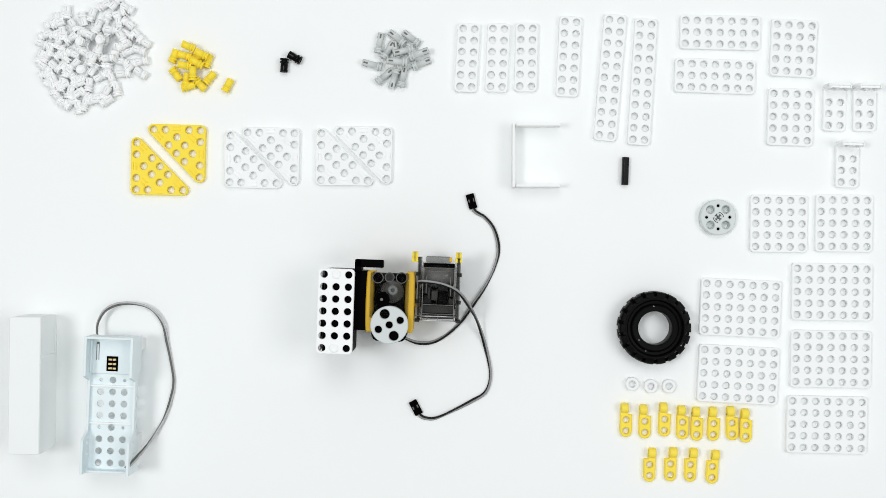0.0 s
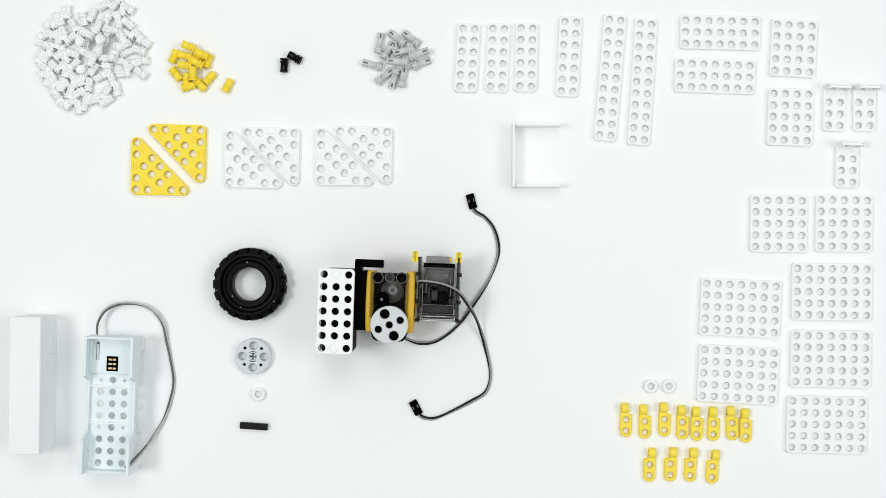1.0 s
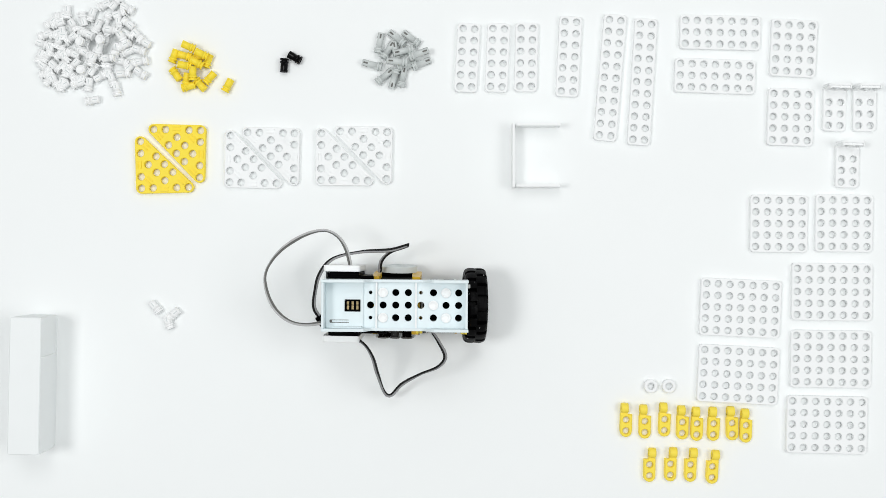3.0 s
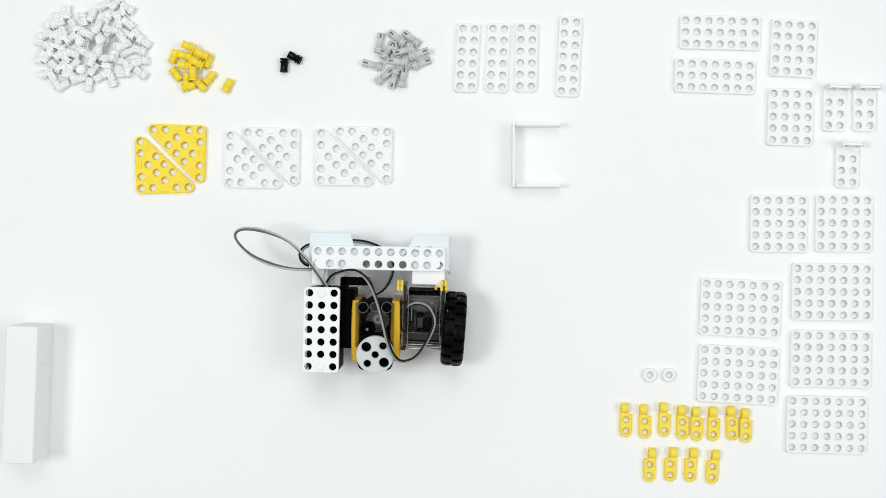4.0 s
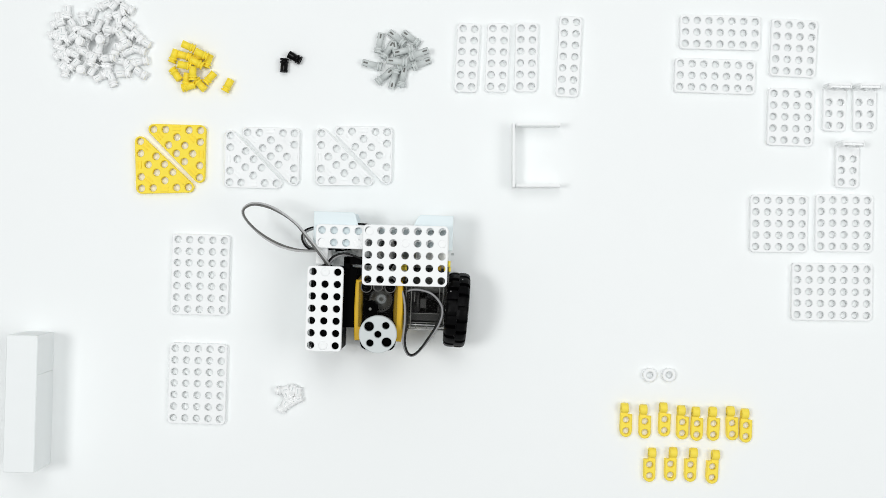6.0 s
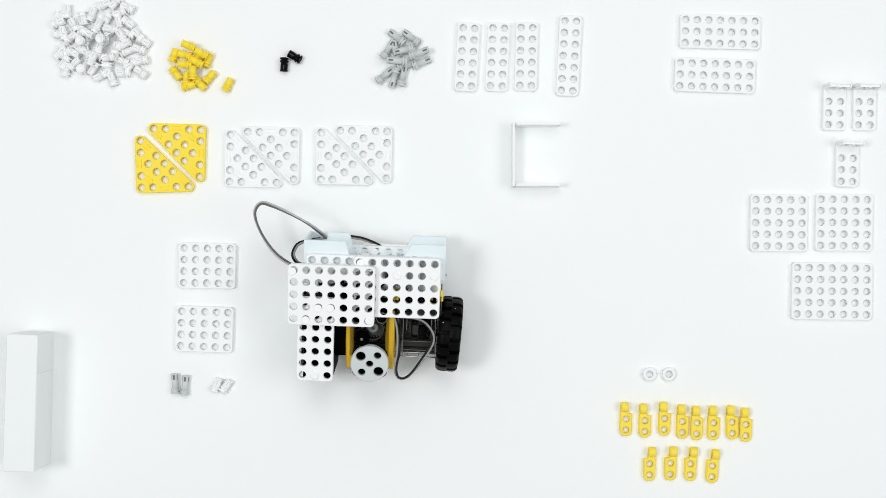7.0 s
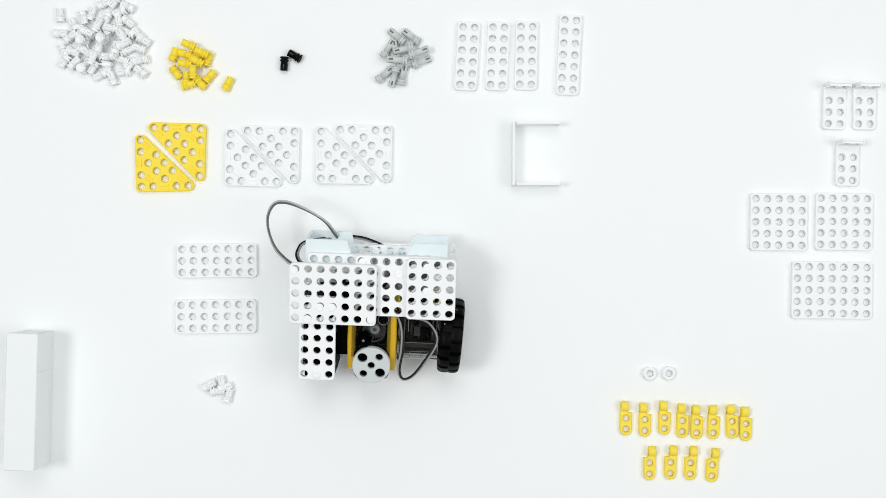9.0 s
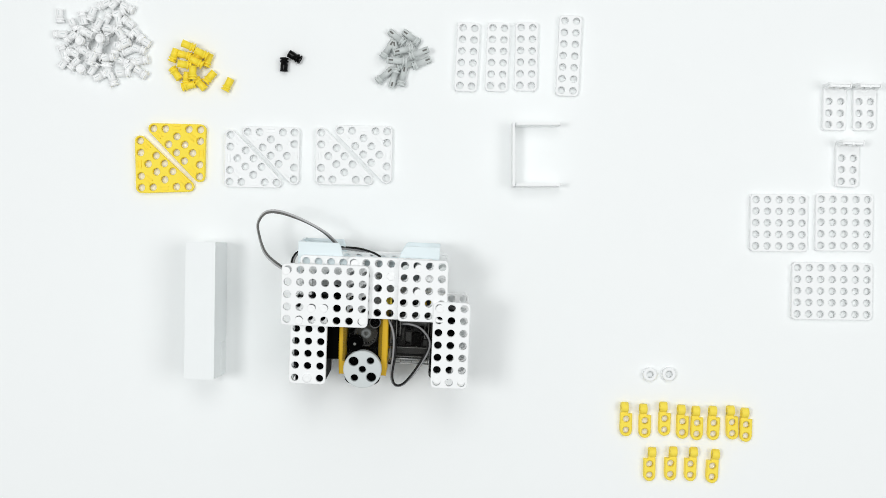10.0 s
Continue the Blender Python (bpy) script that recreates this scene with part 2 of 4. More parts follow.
tri_low = triangle_plate(at(-265.3, 51.5, 0, 0, 0, -1.0), M_YELLOW, "bright yellow")
tri_up = triangle_plate(at(-209.5, 102.4, 0, 0, 0, 178.5), M_YELLOW, "bright yellow")
white_tri = triangle_plate(at(-184.4, 57.6, 0, 0, 0, -1.2), M_WHITE, "white")
copy_thing(white_tri, at(-128.3, 100.0, 0, 0, 0, 179.0))
copy_thing(white_tri, at(-105.6, 59.5, 0, 0, 0, -0.6))
copy_thing(white_tri, at(-48.3, 101.0, 0, 0, 0, 179.0))

# ---- white channel frame standing on its edge ----
frame_u = thing("channel_frame", "white plastic U-shaped channel frame standing on the table", "frame", m=at(80.1, 80.1, 0))
bm = bmesh.new()
box(bm, -21, -18.6, -27.5, 27.5, 0, 20, 0.8)
part("back_wall", bm, M_WHITE, frame_u)
for s in (-1, 1):
    bm = bmesh.new()
    slab(bm, rounded(38, 20, 1.5, 3, 1.2, 10), [(16, 5, 1.6), (16, 15, 1.6)], -1.2, 1.2, 0.3, mat4(0, s * 26, 0, 90))
    part("side_wall", bm, M_WHITE, frame_u)

# ---- yellow hinge brackets ----
def hinge_bracket(side):
    ob = thing("hinge_bracket", "yellow plastic two-hole bracket with a round hinge knuckle", "bracket", "yellow hinge brackets")
    bm = bmesh.new()
    outline = [(-5.1, 9.3), (-5.1, -5.2), (-4.4, -7.8), (-2.6, -9.6), (0, -10.3), (2.6, -9.6), (4.4, -7.8), (5.1, -5.2), (5.1, 9.3)]
    slab(bm, outline, [(0, -4.9, 2.85), (0, 4.6, 2.85)], 0, 5, 0.85)
    part("body", bm, M_WARM, ob)
    bm = bmesh.new()
    lathe(bm, [(2.4, -3.1), (4.0, -3.1), (4.4, -2.7), (4.4, 2.7), (4.0, 3.1), (2.4, 3.1)], 20, mat4(side * 1.8, 15.0, 4.6, 0, 90), close=True)
    box(bm, side * 1.8 - 3.1, side * 1.8 + 3.1, 8, 13.4, 0.4, 4.8, 0.4)
    part("knuckle", bm, M_WARM, ob)
    return ob


hinge_l, hinge_r = hinge_bracket(-1), hinge_bracket(1)
for k, (x, y, turn) in enumerate(((158.2, -152.2, -1.5), (174.5, -153.6, -1.0), (191.5, -151.9, -2.0), (207.0, -154.4, -2.0), (219.5, -155.6, -2.5),
                                      (233.9, -155.6, -3.0), (250.1, -155.1, 0.5), (261.9, -157.1, -2.0))):
    m = at(x, y, 0, 0, 0, turn)
    if k:
        copy_thing(hinge_l, m)
    else:
        hinge_l.matrix_basis = m
for k, (x, y, turn) in enumerate(((178.5, -191.0, -1.0), (196.6, -190.5, -1.5), (213.9, -191.0, -2.0), (232.7, -192.7, -3.0))):
    m = at(x, y, 0, 0, 0, turn)
    if k:
        copy_thing(hinge_r, m)
    else:
        hinge_r.matrix_basis = m

# ---- connector pins ----
def pin_mesh(material, long=False):
    bm = bmesh.new()
    a = 11.2 if long else 5.6
    body = 2.75 if long else 3.1
    # slotted body with a lip, a collar, a waist and a dished head
    lathe(bm, [(0.6, -5.6), (2.6, -5.7), (2.9, -6.2), (3.7, -6.2), (3.95, -5.8), (3.95, -5.2), (3.6, -4.9), (2.75, -4.7), (2.75, -3.9), (3.6, -3.7), (3.85, -3.3), (3.85, -2.6), (3.6, -2.3),
               (body, -2.2), (body, a - 1.1), (body + 0.28, a - 0.8), (body + 0.28, a - 0.25), (body - 0.3, a), (body - 1.7, a - 0.1), (0.7, a - 0.25)], 16)
    for turn in (0, 90, 180, 270):
        half = 0.7 if long else 0.4
        box(bm, -half, half, body - 0.3, body + 0.04, a - 5.2, a - 1.3, 0, mat=1, m=mat4(0, 0, 0, 0, 0, turn))
    if long:
        bmesh.ops.translate(bm, vec=(0, 0, -2.6), verts=bm.verts)
    ob = part("pin", bm, [material, {M_LOOSE: M_GREY, M_YELLOW: M_WARM, M_PIN: M_DIM}.get(material, M_GEAR)])
    me = ob.data
    bpy.data.objects.remove(ob)
    return me


PIN_WHITE, PIN_YELLOW, PIN_BLACK, PIN_GREY = pin_mesh(M_LOOSE), pin_mesh(M_YELLOW), pin_mesh(M_GLOSS), pin_mesh(M_PIN, True)
PIN_WORDS = {PIN_WHITE: ("white", "pile of white pins"), PIN_YELLOW: ("yellow", "pile of yellow pins"), PIN_BLACK: ("black", "pair of black pins"), PIN_GREY: ("long grey", "pile of grey pins")}


def pin(me, m):
    ob = new("connector_pin", me)
    ob.matrix_basis = m
    colour, group = PIN_WORDS[me]
    return tagged(ob, f"{colour} plastic connector pin with flanged end, lying loose", "connector pin", group)


def lying(x, y, turn, z=3.9, tip=0.0):
    """A pin on its side, its slotted end pointing along turn."""
    return at(x, y, z) @ pose(0, 0, 0, 0, 90 - tip, turn)


def heap(me, cx, cy, rx, ry, count, seed, high, gap, upright=0.22):
    """A loose heap: pins scattered in an oval, those near its middle lying on others."""
    rng = random.Random(seed)
    placed = []
    tries = 0
    while len(placed) < count and tries < 20000:
        tries += 1
        a, d = rng.uniform(0, 2 * math.pi), math.sqrt(rng.random())
        d *= 1 + 0.10 * math.sin(3 * a + seed) + 0.06 * math.sin(7 * a)
        x, y = cx + rx * d * math.cos(a), cy + ry * d * math.sin(a)
        layer = 0
        near = [p for p in placed if (p[0] - x) ** 2 + (p[1] - y) ** 2 < gap * gap]
        if near:
            layer = max(p[2] for p in near) + 1
            if layer > high * max(0.0, 1.15 - d):
                continue
        placed.append((x, y, layer, d))
    out = []
    for x, y, layer, d in placed:
        turn = rng.uniform(0, 360)
        if rng.random() < (upright if layer else upright / 3):
            m = at(x, y, 6.3 + 5.2 * layer) @ pose(0, 0, 0, rng.uniform(165, 195), rng.uniform(-15, 15), turn)
        else:
            m = lying(x, y, turn, 3.9 + 5.3 * layer, rng.uniform(-22, 22) if layer else rng.uniform(-3, 3))
        out.append(pin(me, m))
    return out


WHITE_PILE = heap(PIN_WHITE, -292.4, 177.8, 37, 33, 104, 4, 1.6, 8.2)
for x, y, turn, layer in ((-219.2, 174.4, 158, 1), (-208.0, 167.8, 155, 1), (-232.3, 167.0, 70, 0), (-223.3, 167.0, 165, 0), (-212.1, 160.4, 152, 1), (-222.5, 158.0, 172, 1), (-203.1, 162.9, 70, 0),
                          (-230.6, 150.7, -55, 0), (-221.6, 146.6, 82, 0), (-215.1, 151.5, 88, 1), (-201.2, 148.2, 48, 0), (-209.4, 141.7, -48, 0), (-219.5, 140.6, 15, 0), (-213.9, 165.0, 20, 0)):
    pin(PIN_YELLOW, lying(x, y, turn, 3.9 + 5.2 * layer, (0, 10)[layer]))
pin(PIN_YELLOW, lying(-185.7, 141.7, 62))
pin(PIN_BLACK, lying(-137.3, 158.3, -93))
pin(PIN_BLACK, lying(-128.5, 165.7, 150))
GREY = ((-47.3, 172.0, 58, 0), (-40.0, 182.4, 140, 0), (-27.8, 182.4, 142, 0), (-34.5, 170.2, 195, 1), (-20.4, 168.3, 18, 1), (-39.8, 160.6, 178, 2),
        (-18.5, 160.5, 22, 0), (-50.2, 149.7, 40, 0), (-42.5, 147.0, -105, 0), (-34.6, 148.8, 78, 0), (-31.2, 158.7, 12, 0), (-41.1, 170.6, 100, 0))
GREY_PINS = [pin(PIN_GREY, lying(x, y, turn, 3.9 + 4.6 * layer, (-6, 8, 12)[layer])) for x, y, turn, layer in GREY]
grey_a = pin(PIN_GREY, lying(-61.5, 159.4, 166))
grey_b = pin(PIN_GREY, lying(-54.7, 178.2, 80))

# ---- wheel parts ----
def tyre():
    bm = bmesh.new()
    # carcass: a ring with a raised bead and a groove in its side walls, lying flat with its axis upright
    side = [(14.2, 5.0), (14.6, 2.8), (15.4, 2.2), (18.9, 2.0), (19.8, 2.6), (20.4, 5.0), (20.8, 5.6), (23.0, 5.4), (23.5, 4.6), (23.9, 1.4), (24.5, 0.7), (26.0, 0.7), (26.8, 2.0), (27.0, 4.5)]
    prof = side + [(r, 20 - z) for r, z in side[::-1]]
    lathe(bm, prof, 72, close=True, smooth=False)
    body = part("tyre_body", bm, M_RUBBER)
    bm = bmesh.new()
    # tread blocks in two staggered rows, with narrow gaps between them
    block = [(26.6, 9.5), (30.9, 9.7), (31.3, 12.0), (31.2, 15.2), (30.5, 17.4), (29.2, 18.7), (26.2, 19.3)]
    for k in range(18):
        for off, flip in ((0.0, False), (0.5, True)):
            rings = []
            for i in range(5):
                a = radians(20 * (k + off) + 13.6 * (i / 4 - 0.5))
                rings.append([bm.verts.new((r * math.cos(a), r * math.sin(a), 20 - z if flip else z)) for r, z in block])
            for p, q in zip(rings, rings[1:]):
                for i in range(len(block)):
                    j = (i + 1) % len(block)
                    bm.faces.new((p[i], p[j], q[j], q[i]))
            bm.faces.new(rings[0])
            bm.faces.new(rings[-1][::-1])
    tread = part("tread", bm, M_RUBBER)
    return body, tread


tyre_ring = thing("tyre", "black rubber tyre with blocky tread for the drive wheel", "tyre")
for ob in tyre():
    ob.parent = tyre_ring

rim = thing("wheel_disc", "light grey plastic wheel disc with large holes and cross hub", "wheel disc")
bm = bmesh.new()
quarter = [math.pi / 2 * k for k in range(4)]
slab(bm, circle(0, 0, 15.4, 48), [(9.4 * math.cos(a), 9.4 * math.sin(a), 3.5) for a in quarter] + [(10.0 * math.cos(a + math.pi / 4), 10.0 * math.sin(a + math.pi / 4), 1.2) for a in quarter] + [(0, 0, 3.0)], 0, 8, 0.7)
part("disc", bm, M_GREY, rim)
for a in quarter:
    bm = bmesh.new()
    lathe(bm, [(1.18, 0), (1.18, 7.3)], 10, mat4(10.0 * math.cos(a + math.pi / 4), 10.0 * math.sin(a + math.pi / 4), 0))
    part("plug", bm, M_BLACK, rim)
    # a step inside each large hole
    bm = bmesh.new()
    lathe(bm, [(2.9, 0.2), (3.48, 0.2), (3.48, 3.0), (2.9, 3.0)], 22, mat4(9.4 * math.cos(a), 9.4 * math.sin(a), 0), close=True)
    part("hole_step", bm, M_GREY, rim)
    # one of the four teeth that make the cross socket
    bm = bmesh.new()
    box(bm, 1.5, 2.95, -0.85, 0.85, 0.3, 7.9, 0.2, m=mat4(0, 0, 0, 0, 0, math.degrees(a) + 45))
    part("socket_tooth", bm, M_GREY, rim)
for turn in (0, 180):
    bm = bmesh.new()
    arc = [(r * math.cos(radians(d)), r * math.sin(radians(d))) for r, steps in ((4.7, range(-42, 43, 12)), (4.15, range(42, -43, -12))) for d in steps]
    slab(bm, arc, [], 7.5, 8.08, 0.05, mat4(0, 0, 0, 0, 0, turn))
    part("snap_slot", bm, M_BLACK, rim, "dark curved slot")


def bush(m):
    bm = bmesh.new()
    lathe(bm, [(3.0, 0), (5.6, 0), (5.8, 0.4), (5.8, 4.6), (5.3, 5.0), (3.4, 5.0), (3.0, 4.5)], 26, close=True)
    ob = part("axle_bush", bm, M_WHITE, m=m)
    return tagged(ob, "small round white plastic axle bush", "axle bush", "axle bushes")


bush_a, bush_b, bush_c = bush(at(163.6, -116.7, 0)), bush(at(179.7, -118.6, 0)), bush(at(195.3, -118.6, 0))
bm = bmesh.new()
box(bm, -12, 12, -2.9, 2.9, -1.5, 1.5, 0.4)
box(bm, -12, 12, -1.5, 1.5, -2.9, 2.9, 0.4)
for k in range(4):
    box(bm, -10.8 + 5.8 * k, -6.6 + 5.8 * k, 1.3, 2.6, 1.3, 2.6, 0.2)
    box(bm, -10.8 + 5.8 * k, -6.6 + 5.8 * k, -2.6, -1.3, 1.3, 2.6, 0.2)
axle = tagged(part("cross_axle", bm, plastic("shiny_black_nylon", (0.004, 0.004, 0.0045), 0.3, vary=0.2, shine=0.2)), "short black plastic cross axle", "axle")

# ---- the model: a servo-driven base, its flanks 62 mm apart ----
HUB = Vector((-17.2, -0.4, 62))


def model_at(x, y, turn, lift=0.0, tip=0.0):
    """The model lying on its flank, with the middle of its upper perforated plate over (x, y); tip: how far its back is propped up, in degrees."""
    return at(x, y, 62 + lift, 0, 0, turn) @ at(0, 0, 0, tip) @ at(-HUB.x, -HUB.y, -62)


model = thing("robot_base", "robot base of white, yellow, black and smoky plastic with servo gearboxes", "robot model")
for z, m in ((57, None), (0, None)):
    bm = bmesh.new()
    slab(bm, rounded(29.6, 69.6, 3.2), [((i - 1) * 10, (j - 3) * 10, 3.0) for i in range(3) for j in range(7)], 0, 5, 0.45)
    part("side_plate", bm, M_WHITE, model, "white plastic three by seven plate", at(HUB.x, HUB.y, z))
for y in (-30, 30):
    bm = bmesh.new()
    lathe(bm, [(2.9, -3.0), (2.9, 0.9), (3.6, 1.0), (3.7, 1.3), (3.4, 1.6), (1.2, 1.7), (0.9, 1.5)], 22)
    part("fixing_pin", bm, M_WHITE, model, "white pin head", at(HUB.x, HUB.y + y, 61.0))
bm = bmesh.new()
box(bm, HUB.x - 10.2, HUB.x + 14, HUB.y - 34.5, HUB.y + 34.5, 5.2, 56.8, 1.2)
part("servo_housing", bm, M_BLACK, model, "black servo housing")
bm = bmesh.new()
box(bm, HUB.x - 14.0, HUB.x - 12.7, HUB.y - 34, HUB.y + 34, 5.2, 48, 0.4)
part("inner_wall", bm, M_GREY, model, "low light grey inner wall")
bm = bmesh.new()
box(bm, -3.1, 8.5, -15.7, 33.3, 8, 52, 1.0)
box(bm, -3.1, 2.5, 32.0, 42.6, 30, 54, 0.8)
box(bm, -2.7, 20.3, 36.2, 42.7, 40, 54, 0.8)
part("servo_arm", bm, M_BLACK, model, "black bent servo arm")
# all that turns with the yellow frame is one unit, which slides and tips on the servo
drive = new("drive_unit")
drive.parent = model
DISCS = []
for x0, x1 in ((7.6, 12.5), (39.8, 45.9)):
    bm = bmesh.new()
    y0, y1 = -16.5, 33.4
    bend = [(x0, y0), (x1, y0), (x1 + 0.5, y0 + 6), (x1 + 0.9, (y0 + y1) / 2), (x1 + 0.5, y1 - 6), (x1, y1), (x0, y1), (x0 - 0.5, y1 - 6), (x0 - 0.9, (y0 + y1) / 2), (x0 - 0.5, y0 + 6)]
    slab(bm, bend, [], 6, 53.4, 0.9)
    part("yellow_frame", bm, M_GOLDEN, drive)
GX0, GX1, GY0, GY1 = 12.4, 39.8, -20.0, 32.4
bm = bmesh.new()
box(bm, GX0 - 2.2, GX1 + 2.2, GY0 + 15, GY1, 53.6, 56.4, 0.8)
part("gearbox_cover", bm, M_SMOKE, drive, "smoky clear gearbox cover")
bm = bmesh.new()
box(bm, GX0 + 0.3, GX1 - 0.3, GY0 + 1, GY1 - 1, 9, 42, 1.0)
part("gearbox_core", bm, M_BLACK, drive)
for x, y, r, mat in ((16.4, 28.2, 3.9, M_BLACK), (25.9, 28.8, 3.3, M_GEAR), (35.8, 28.6, 3.9, M_BLACK)):
    bm = bmesh.new()
    lathe(bm, [(r, -6), (r, 0), (r - 0.5, 0.3), (r - 0.9, 0.2), (r - 0.9, -1.2)], 22)
    part("screw_boss", bm, mat, drive, m=at(x, y, 56.9))
    bm = bmesh.new()
    lathe(bm, [(r + 0.1, -1), (r + 0.75, -1), (r + 0.75, 0.2), (r + 0.1, 0.2)], 24, close=True)
    part("boss_rim", bm, M_DIM, drive, m=at(x, y, 56.9))
gear = bmesh.new()
lathe(gear, [(8.2, 0), (8.2, 1.4), (7.5, 1.8), (6.8, 3.2), (4.2, 4.4), (2.6, 6.4), (1.6, 6.4), (1.4, 5.4)], 30)
for k in range(26):
    box(gear, 8.0, 9.4, -0.5, 0.5, 0.1, 1.3, 0, m=mat4(0, 0, 0, 0, 0, 360 / 26 * k))
part("gear", gear, M_MOTOR, drive, "grey gear", at(28.2, 17.1, 43.5))
bm = bmesh.new()
lathe(bm, [(1.6, 0), (4.3, 0), (4.3, 1.6), (3.6, 2.4), (1.9, 2.6), (1.6, 2.0)], 24, close=True)
part("gear_hub", bm, M_PIN, drive, "pale gear hub", at(28.6, 18.0, 49.5))
bm = bmesh.new()
lathe(bm, [(8.6, 0), (9.4, 0), (9.4, 3.4), (8.6, 3.4)], 36, close=True)
part("gear_collar", bm, M_DIM, drive, "dim moulded collar", at(28.2, 17.1, 50.0))
bm = bmesh.new()
lathe(bm, [(0.5, 0), (1.3, 0), (1.3, 1.2), (0.5, 1.4)], 14)
part("shaft_tip", bm, M_GLINT_AND_TIP, drive, "pale shaft tip", at(20.1, 10.5, 57.6))
bm = bmesh.new()
lathe(bm, [(6.2, 0), (6.2, 8), (5.6, 8.6), (4.6, 8.6), (4.2, 7.6), (2.6, 7.6), (2.4, 9.6), (1.4, 9.8), (1.2, 8.6)], 28)
part("drive_shaft", bm, M_BLACK, drive, "black drive shaft", at(20.1, 10.5, 49.5))
bm = bmesh.new()
slab(bm, rounded(29, 26, 6, 4), [], 6, 55, 0.8)
part("horn_carrier", bm, M_BLACK, drive, "black rounded servo horn carrier", at(26.8, -11.0, 0))
for z, flip in ((55.5, 0), (6.0, 180)):
    bm = bmesh.new()
    slab(bm, circle(0, 0, 15.5, 48), [(0, 0, 2.9), (-4.0, 8.8, 4.0), (4.0, -8.8, 4.0), (8.8, 4.0, 3.0), (-8.8, -4.0, 3.0)], 0, 5.5, 0.7)
    disc = part("servo_disc", bm, M_GREY, drive, "light grey servo disc with five holes", at(27.1, -10.0, z, flip))
    DISCS.append(disc)
bm = bmesh.new()
lathe(bm, [(2.6, 0), (2.6, 6)], 14, mat4(0, 0, 0, 0, 90))
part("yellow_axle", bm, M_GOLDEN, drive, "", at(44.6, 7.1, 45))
# the drive gearbox: two smoky halves round dark gears, on yellow ears
DX0, DX1, DY0, DY1 = 48.5, 83.9, -6.3, 46.3
for x0, x1 in ((DX0, DX0 + 3.2), (DX1 - 3.2, DX1)):
    bm = bmesh.new()
    box(bm, x0, x1, DY0, DY1, 12, 50, 0.6)
    part("gearbox_side", bm, M_SMOKE_DEEP, drive, "smoky clear gearbox side")
bm = bmesh.new()
lathe(bm, [(7, 0), (8.4, 0.6), (8.4, DX1 - DX0 - 12), (7, DX1 - DX0 - 11)], 36, mat4(0, 0, 0, 0, 90))
part("motor_can", bm, M_MOTOR, drive, "grey motor can", at(DX0 + 6, DY1 - 15.5, 34.5))
bm = bmesh.new()
box(bm, DX0 + 4.2, DX1 - 4.2, DY1 - 9.5, DY1 - 5, 12, 40, 1)
box(bm, DX0 + 3.5, DX1 - 3.5, DY0 + 9, DY1 - 25, 12, 36, 1)
part("motor_block", bm, M_BLACK, drive)
bm = bmesh.new()
box(bm, DX0 + 4, DX1 - 4, DY0 + 1.5, DY0 + 5.2, 12, 43, 0.6)
box(bm, DX0 + 4, DX1 - 4, DY0 + 6.4, DY0 + 12.5, 12, 42, 0.6)
part("gear_tray", bm, M_DIM, drive, "dark grey gear tray")
for x, y, w, h, z, mat in ((1, 22, 7, 9, 41, M_GEAR), (8.5, 17, 5, 8, 43, M_DIM), (13, 13, 9, 11, 42, M_BLACK), (23, 20, 4, 8, 40, M_GEAR), (23, 13.5, 4, 5, 42, M_DIM),
                           (2, 13.5, 6, 7, 42, M_GEAR), (14, 25, 8, 4, 41, M_GEAR)):
    bm = bmesh.new()
    box(bm, 0, w, 0, h, 10, z, 0.5)
    part("gear_block", bm, mat, drive, "", at(DX0 + x + 3.5, DY0 + y, 0))
for k in range(3):
    bm = bmesh.new()
    lathe(bm, [(2, 0), (8.5 - k, 0), (8.5 - k, 1.8), (2, 1.8)], 28, mat4(0, 0, 0, 0, 90))
    part("gear", bm, M_DIM, drive, "grey nylon gear", at(DX0 + 9 + 7 * k, DY0 + 22 - 3 * k, 34.5))
bm = bmesh.new()
slab(bm, rounded(DX1 - DX0 - 7, DY1 - DY0 - 8, 2), [], 46.5, 48.5, 0.4)
part("gearbox_lid", bm, M_SMOKE, drive, "smoky clear gearbox lid", at((DX0 + DX1) / 2, (DY0 + DY1) / 2 - 2, 0))
for f in (0.1, 0.27, 0.84):
    bm = bmesh.new()
    box(bm, DX0 + 3.4, DX1 - 3.4, -0.4, 0.4, 45, 49.4, 0.3)
    part("cover_rib", bm, M_SMOKE, drive, "", at(0, DY0 + (DY1 - DY0) * f, 0))
# highlights across the lid, put in as thin pale strips
for y, wide in ((DY0 + 5.8, 0.22), (DY0 + 13.4, 0.18), (DY1 - 8.6, 0.3), (DY1 - 11.6, 0.15)):
    bm = bmesh.new()
    box(bm, DX0 + 5, DX1 - 5, -wide, wide, 48.4, 48.9, 0.08)
    part("lid_ridge", bm, M_GLINT_AND_TIP, drive, "painted pale highlight line", at(0, y, 0))
# small glints on the lid, modelled as pale flecks
bm = bmesh.new()
for x, y, w, h in ((9, 3.2, 0.3, 2.2), (18, 3.2, 0.3, 2.2), (24, 38, 1.1, 0.5), (21.5, 35.5, 0.5, 0.5), (7.5, 30, 0.25, 7), (27.6, 29, 0.25, 8)):
    box(bm, DX0 + x - w, DX0 + x + w, DY0 + y - h, DY0 + y + h, 48.4, 48.8, 0.05)
tagged(part("lid_mark", bm, M_GLINT_AND_TIP, drive, "small painted pale glints"), kind="stuff")
